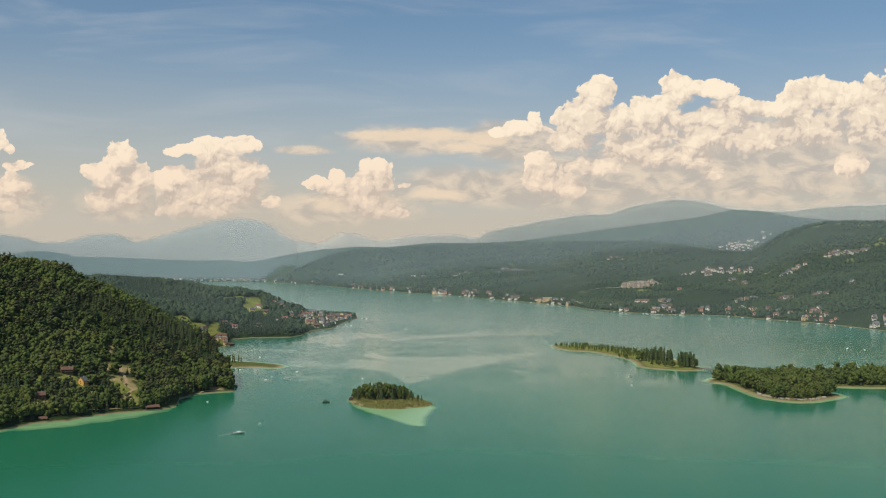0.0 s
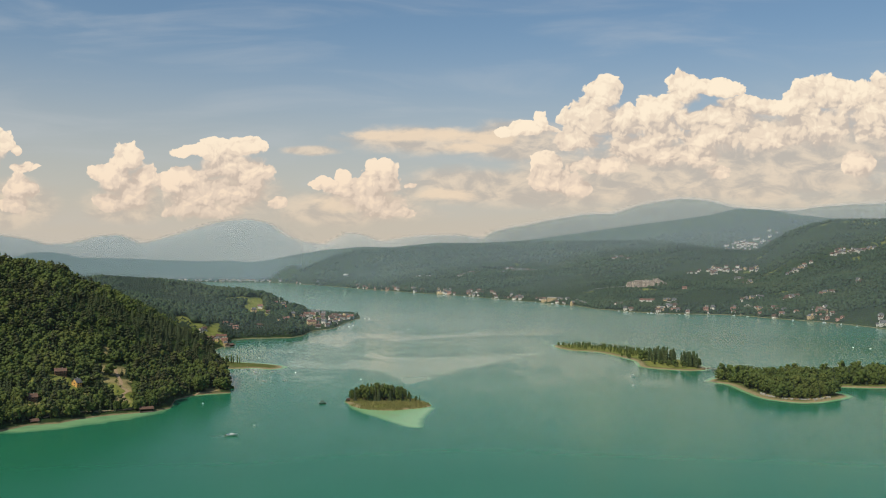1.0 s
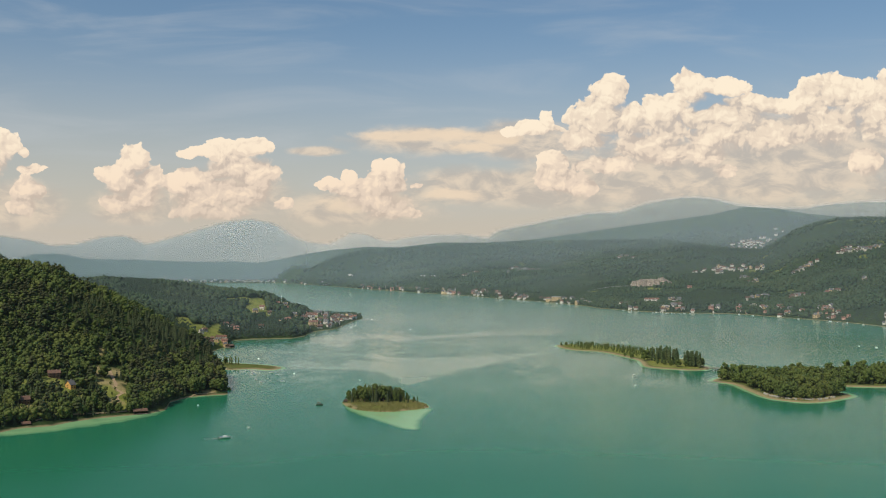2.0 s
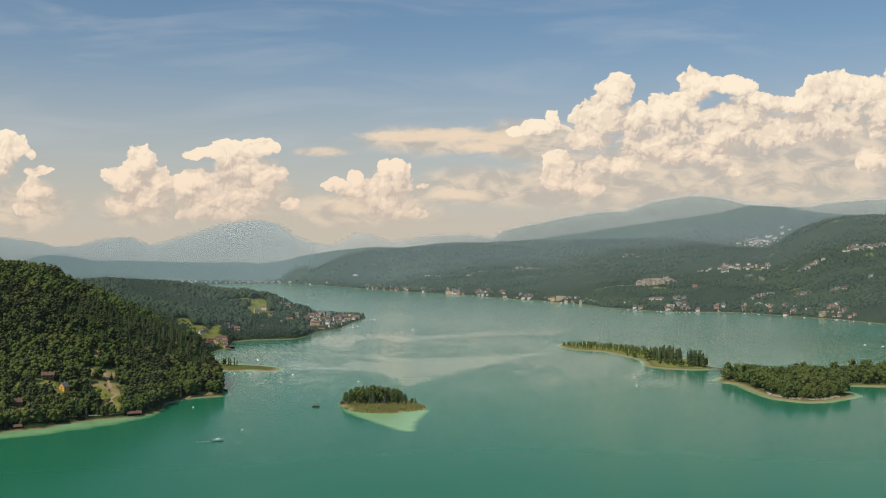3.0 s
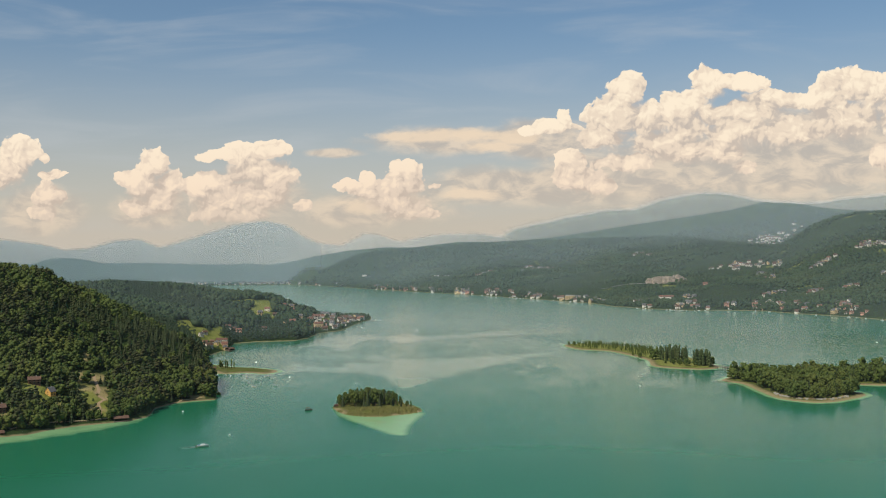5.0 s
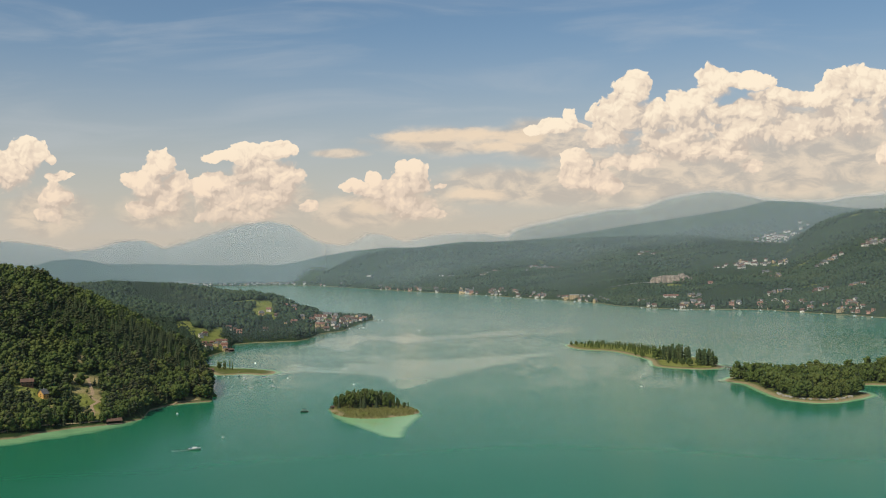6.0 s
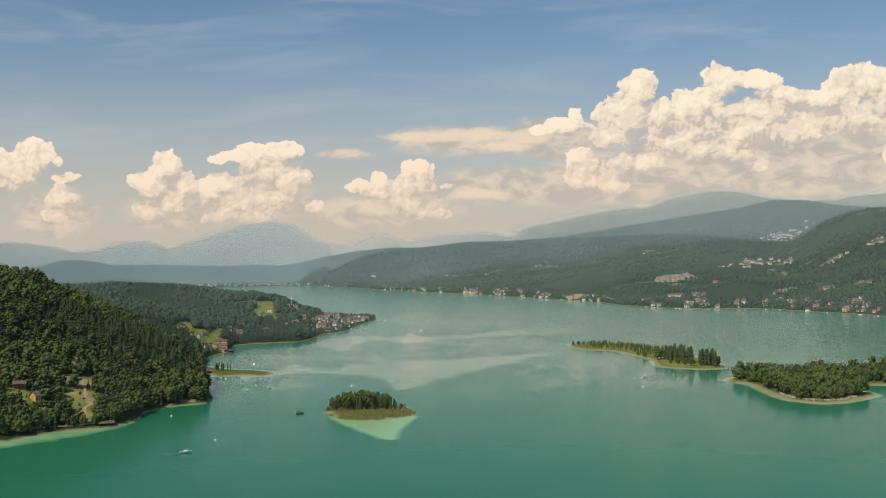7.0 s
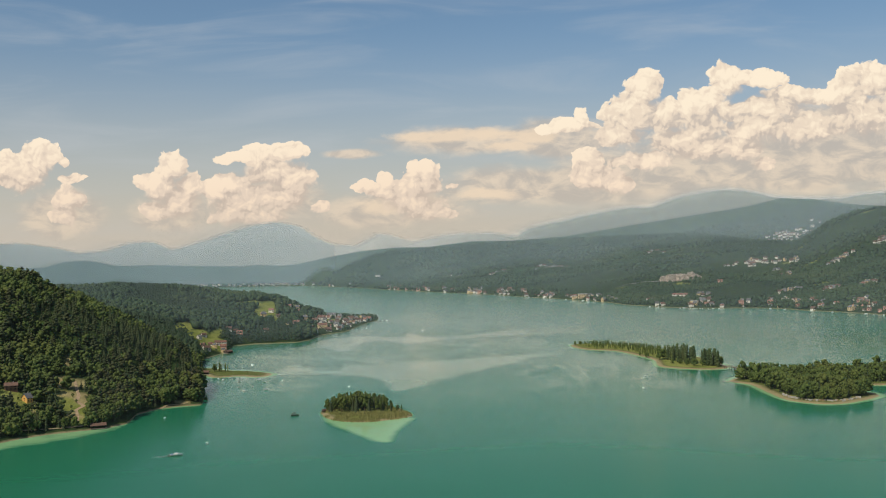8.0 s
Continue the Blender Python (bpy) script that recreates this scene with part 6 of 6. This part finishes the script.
def strip(name, line, wide, material, label, category, lift=0.12, ground=land):
    """A path or wall top that follows the ground along a line of the plan."""
    p = np.array(line, float)
    s = np.linspace(0, len(p) - 1, 14 * (len(p) - 1))
    x, y = np.interp(s, np.arange(len(p)), p[:, 0]), np.interp(s, np.arange(len(p)), p[:, 1])
    x, y = x + 0.5 * rough(s * 3, 0 * s, 4, 2, 71), y + 0.5 * rough(s * 3, 0 * s, 4, 2, 72)
    dx, dy = np.gradient(x), np.gradient(y)
    n = np.hypot(dx, dy) + 1e-6
    half = wide / 2 * (1 + 0.25 * rough(s * 5, 0 * s, 3, 2, 73))
    rows = []
    for k in (-1.0, -0.4, 0.4, 1.0):
        px, py = x - dy / n * half * k, y + dx / n * half * k
        rows.append(np.stack([px, py, np.maximum(ground(px, py), ground(x, y)) + lift - 0.1 * abs(k)], -1))
    grid = np.stack(rows, 1)
    return tagged(new(name, mesh_of(name, grid.reshape(-1, 3), lattice(*grid.shape[:2]), material, True)), label, category, kind="structure")


def rock_face():
    """The bare quarried face above the far shore: a steep broken wall with a wooded back."""
    bearings, back = np.linspace(9.3, 11.75, 84), np.array([-6, 0, 3, 5, 8, 10, 14, 18, 24, 34, 60.0])
    rise = np.array([-0.1, 0, 0.2, 0.42, 0.55, 0.8, 0.95, 1.0, 0.97, 0.8, 0.0])
    a = np.radians(bearings)[:, None]
    q = np.linspace(0, 1, 84)[:, None]
    foot_r = 2478 + 18 * q + 9 * rough(bearings * 40, 0 * bearings, 9, 4, 84, 0.65)[:, None]
    x, y = MIDDLE[0] + (foot_r + back) * np.sin(a), MIDDLE[1] + (foot_r + back) * np.cos(a)
    crest = (15 + 15 * q) * smooth(0, 0.12, q) * (1 - smooth(0.72, 1, q)) * (0.80 + 0.40 * rough(bearings * 40, 0 * bearings, 14, 4, 85, 0.55)[:, None])
    z = land(x, y) - 1 + crest * rise + 3.0 * rough(x * 2, y + 7 * rise, 16, 4, 86, 0.6)
    me = mesh_of("rock_face", np.stack([x, y, z], -1).reshape(-1, 3), lattice(*x.shape), ROCK)
    tagged(new("rock_face", me), "bare reddish rock face in the wooded slope", "rock", kind="structure")


def foam_patch(x, y, turn):
    """The boat's short wake: two thin lines of foam."""
    rng = np.random.default_rng(3)
    bm = bmesh.new()
    m = pose(x, y, 0.02, 0, 0, turn)
    for k in range(26):
        q = k / 25
        for s in (-1, 1):
            mid = Vector((-3.0 - 9 * q, s * (0.5 + 1.1 * q) + 0.15 * rng.normal(), 0))
            r = (0.55 - 0.40 * q) * (0.5 + rng.random())
            ring = [bm.verts.new(m @ (mid + Vector((r * 1.6 * math.cos(i * 1.05), r * 0.55 * math.sin(i * 1.05), 0)))) for i in range(6)]
            bm.faces.new(ring)
    me = bpy.data.meshes.new("foam")
    bm.to_mesh(me)
    bm.free()
    me.materials.append(WHITE_BOAT)
    tagged(new("foam", me), "thin white foam behind the motorboat", "foam", kind="stuff")


def make_small_things():
    rng = np.random.default_rng(15)
    put_at = lambda root, x, y, turn, size=1.0, group="": put(root, x, y, 0.0, turn, size / HOUSE_SIZE, group)
    put_at(motorboat(), -116, 591, 20, 1.0)
    foam_patch(-116, 591, 20)
    sailer, rower, float_ball = sailing_boat(), rowing_boat(), buoy()
    for x, y in [(-175, 956 - 18), (-167, 924), (-163, 910), (-154, 872), (-145, 852), (-145, 879), (-150, 924), (-129, 857)]:
        put_at(sailer, x, y, 360 * rng.random(), 0.55 + 0.12 * rng.random(), "moored sailing boats")
    for x, y in [(168, 917), (166, 905), (-188, 938), (-142, 907), (-129, 918), (-186, 1052), (-182, 930), (-67, 870), (-166, 1562), (-159, 1560), (-150, 1600), (-144, 1553), (-140, 1577), (-163, 1512), (-138, 1770), (-130, 1762), (316, 2331), (487, 1237), (499, 1216)]:
        put_at(rower, x, y, 360 * rng.random(), 0.6 + 0.25 * rng.random(), "small moored boats")
    for x, y in [(-163, 718), (155, 841), (-110, 626), (-53, 1500)]:
        put_at(float_ball, x, y, 0, 0.9, "mooring buoys")
    put_at(work_raft(), -81, 723, 10, 1.0)
    put_at(boathouse(10, 6, "dark timber boathouse on piles at the bank"), -191, 680, 28, 0.85)
    put_at(boathouse(6, 7, "small brown boathouse with a deck"), -243, 628, 30, 0.75)
    put_at(boathouse(9, 7, "timber boathouse by the bay village"), -244, 1186, 60, 0.9)
    put_at(boathouse(5, 5, "brown hut on the root of the spit"), -208, 972, 10, 0.9)
    put_at(boathouse(3.5, 3, "tiny hut among the island's reeds"), -64.5, 735, 40, 0.6)
    footbridge((241, 968, 0), (259, 938, 0))
    pier = jetty(12, "grey plank jetty at the lake bank")
    for x, y, turn in [(231, 868, 78), (-247, 1178, -130), (-182, 1486, -150), (-160, 1500, -140), (-146, 1752, -95), (-150, 1730, -110)]:
        put_at(pier, x, y, turn, 1.0, "jetties")
    rows = np.array(LINES["far_shore"])
    for _ in range(34):
        b = rng.choice([-3.2, 0.5, 3.0, 5.2, 8.9, 10.5, 11.6, 13.0, 16.0, 18.0, 19.5, 21.0]) + rng.normal() * 0.6
        x, y = at_bearing(b, np.interp(b, rows[:, 0], rows[:, 1]) - 6 - 18 * rng.random())
        put_at(rower if rng.random() < 0.5 else sailer, x, y, 360 * rng.random(), 0.8 + 0.4 * rng.random(), "boats along the far shore")
    far_pier = jetty(16, "plank jetty on the far shore")
    for b in (4.3, 8.6, 10.9, 13.2, 16.6, 18.9, 20.2):
        x, y = at_bearing(b, np.interp(b, rows[:, 0], rows[:, 1]) + 2)
        put_at(far_pier, x, y, 180 - b, 1.0, "jetties")
    # paths, banks and the quarry
    strip("clay_path", [(-237, 757), (-224, 733), (-221, 722), (-213, 714), (-214, 704), (-208, 692), (-204, 678)], 2.2, CLAY, "trodden clay path down through the garden", "path")
    strip("shore_path", [(-240, 634), (-226, 656), (-213, 668), (-199, 678), (-188, 684)], 2.4, SAND, "pale gravel path along the bank", "path", 0.25)
    strip("shore_path", [(-183, 742), (-178, 768), (-166, 778)], 1.8, SAND, "pale gravel path along the bank", "path", 0.25)
    rock_face()
    for line in ([(-575, 4098), (-500, 4060), (-420, 4010), (-370, 3975)], [(330, 2510), (360, 2500), (395, 2480), (430, 2465)], [(-130, 3570), (-90, 3560), (-40, 3545)]):
        strip("road_bank", line, 7.0, CONCRETE, "pale retaining bank of a road on the slope", "road", 7.0)
    # bleached quay stones and upturned boats on the wooded island's beach
    quay = rounded(WOODED_ISLAND, 14)
    for k in range(36, 92):
        x, y = quay[k] + (np.array([300, 870]) - quay[k]) / np.linalg.norm(np.array([300, 870]) - quay[k]) * (7.5 + rng.normal() * 0.8)
        if rng.random() < 0.72:
            bm = boxes((-1.2, 1.2, -0.5, 0.5, -0.3, 0.8))
            bmesh.ops.bevel(bm, geom=bm.edges[:], offset=0.15, segments=1)
            root = tagged(new("quay_stone"), "pale weathered quay stone on the sandy rim", "stone", "quay stones")
            part("block", bm, SAND if rng.random() < 0.4 else CONCRETE, root)
            root.matrix_basis = pose(x, y, 1.0, 0, 0, 360 * rng.random()) @ Matrix.Scale(0.7 + 0.6 * rng.random(), 4)
    pole = tagged(new("mast"), "tall slim white mast in the cape town", "mast")
    part("pole", rods(((0, 0, -1), (0, 0, 15), 0.14)), WHITE_BOAT, pole)
    part("crossarm", rods(((-1.2, 0, 13.5), (1.2, 0, 13.5), 0.08)), STEEL, pole)
    pole.matrix_basis = pose(-275, 1712, float(land(-275, 1712)))


make_small_things()
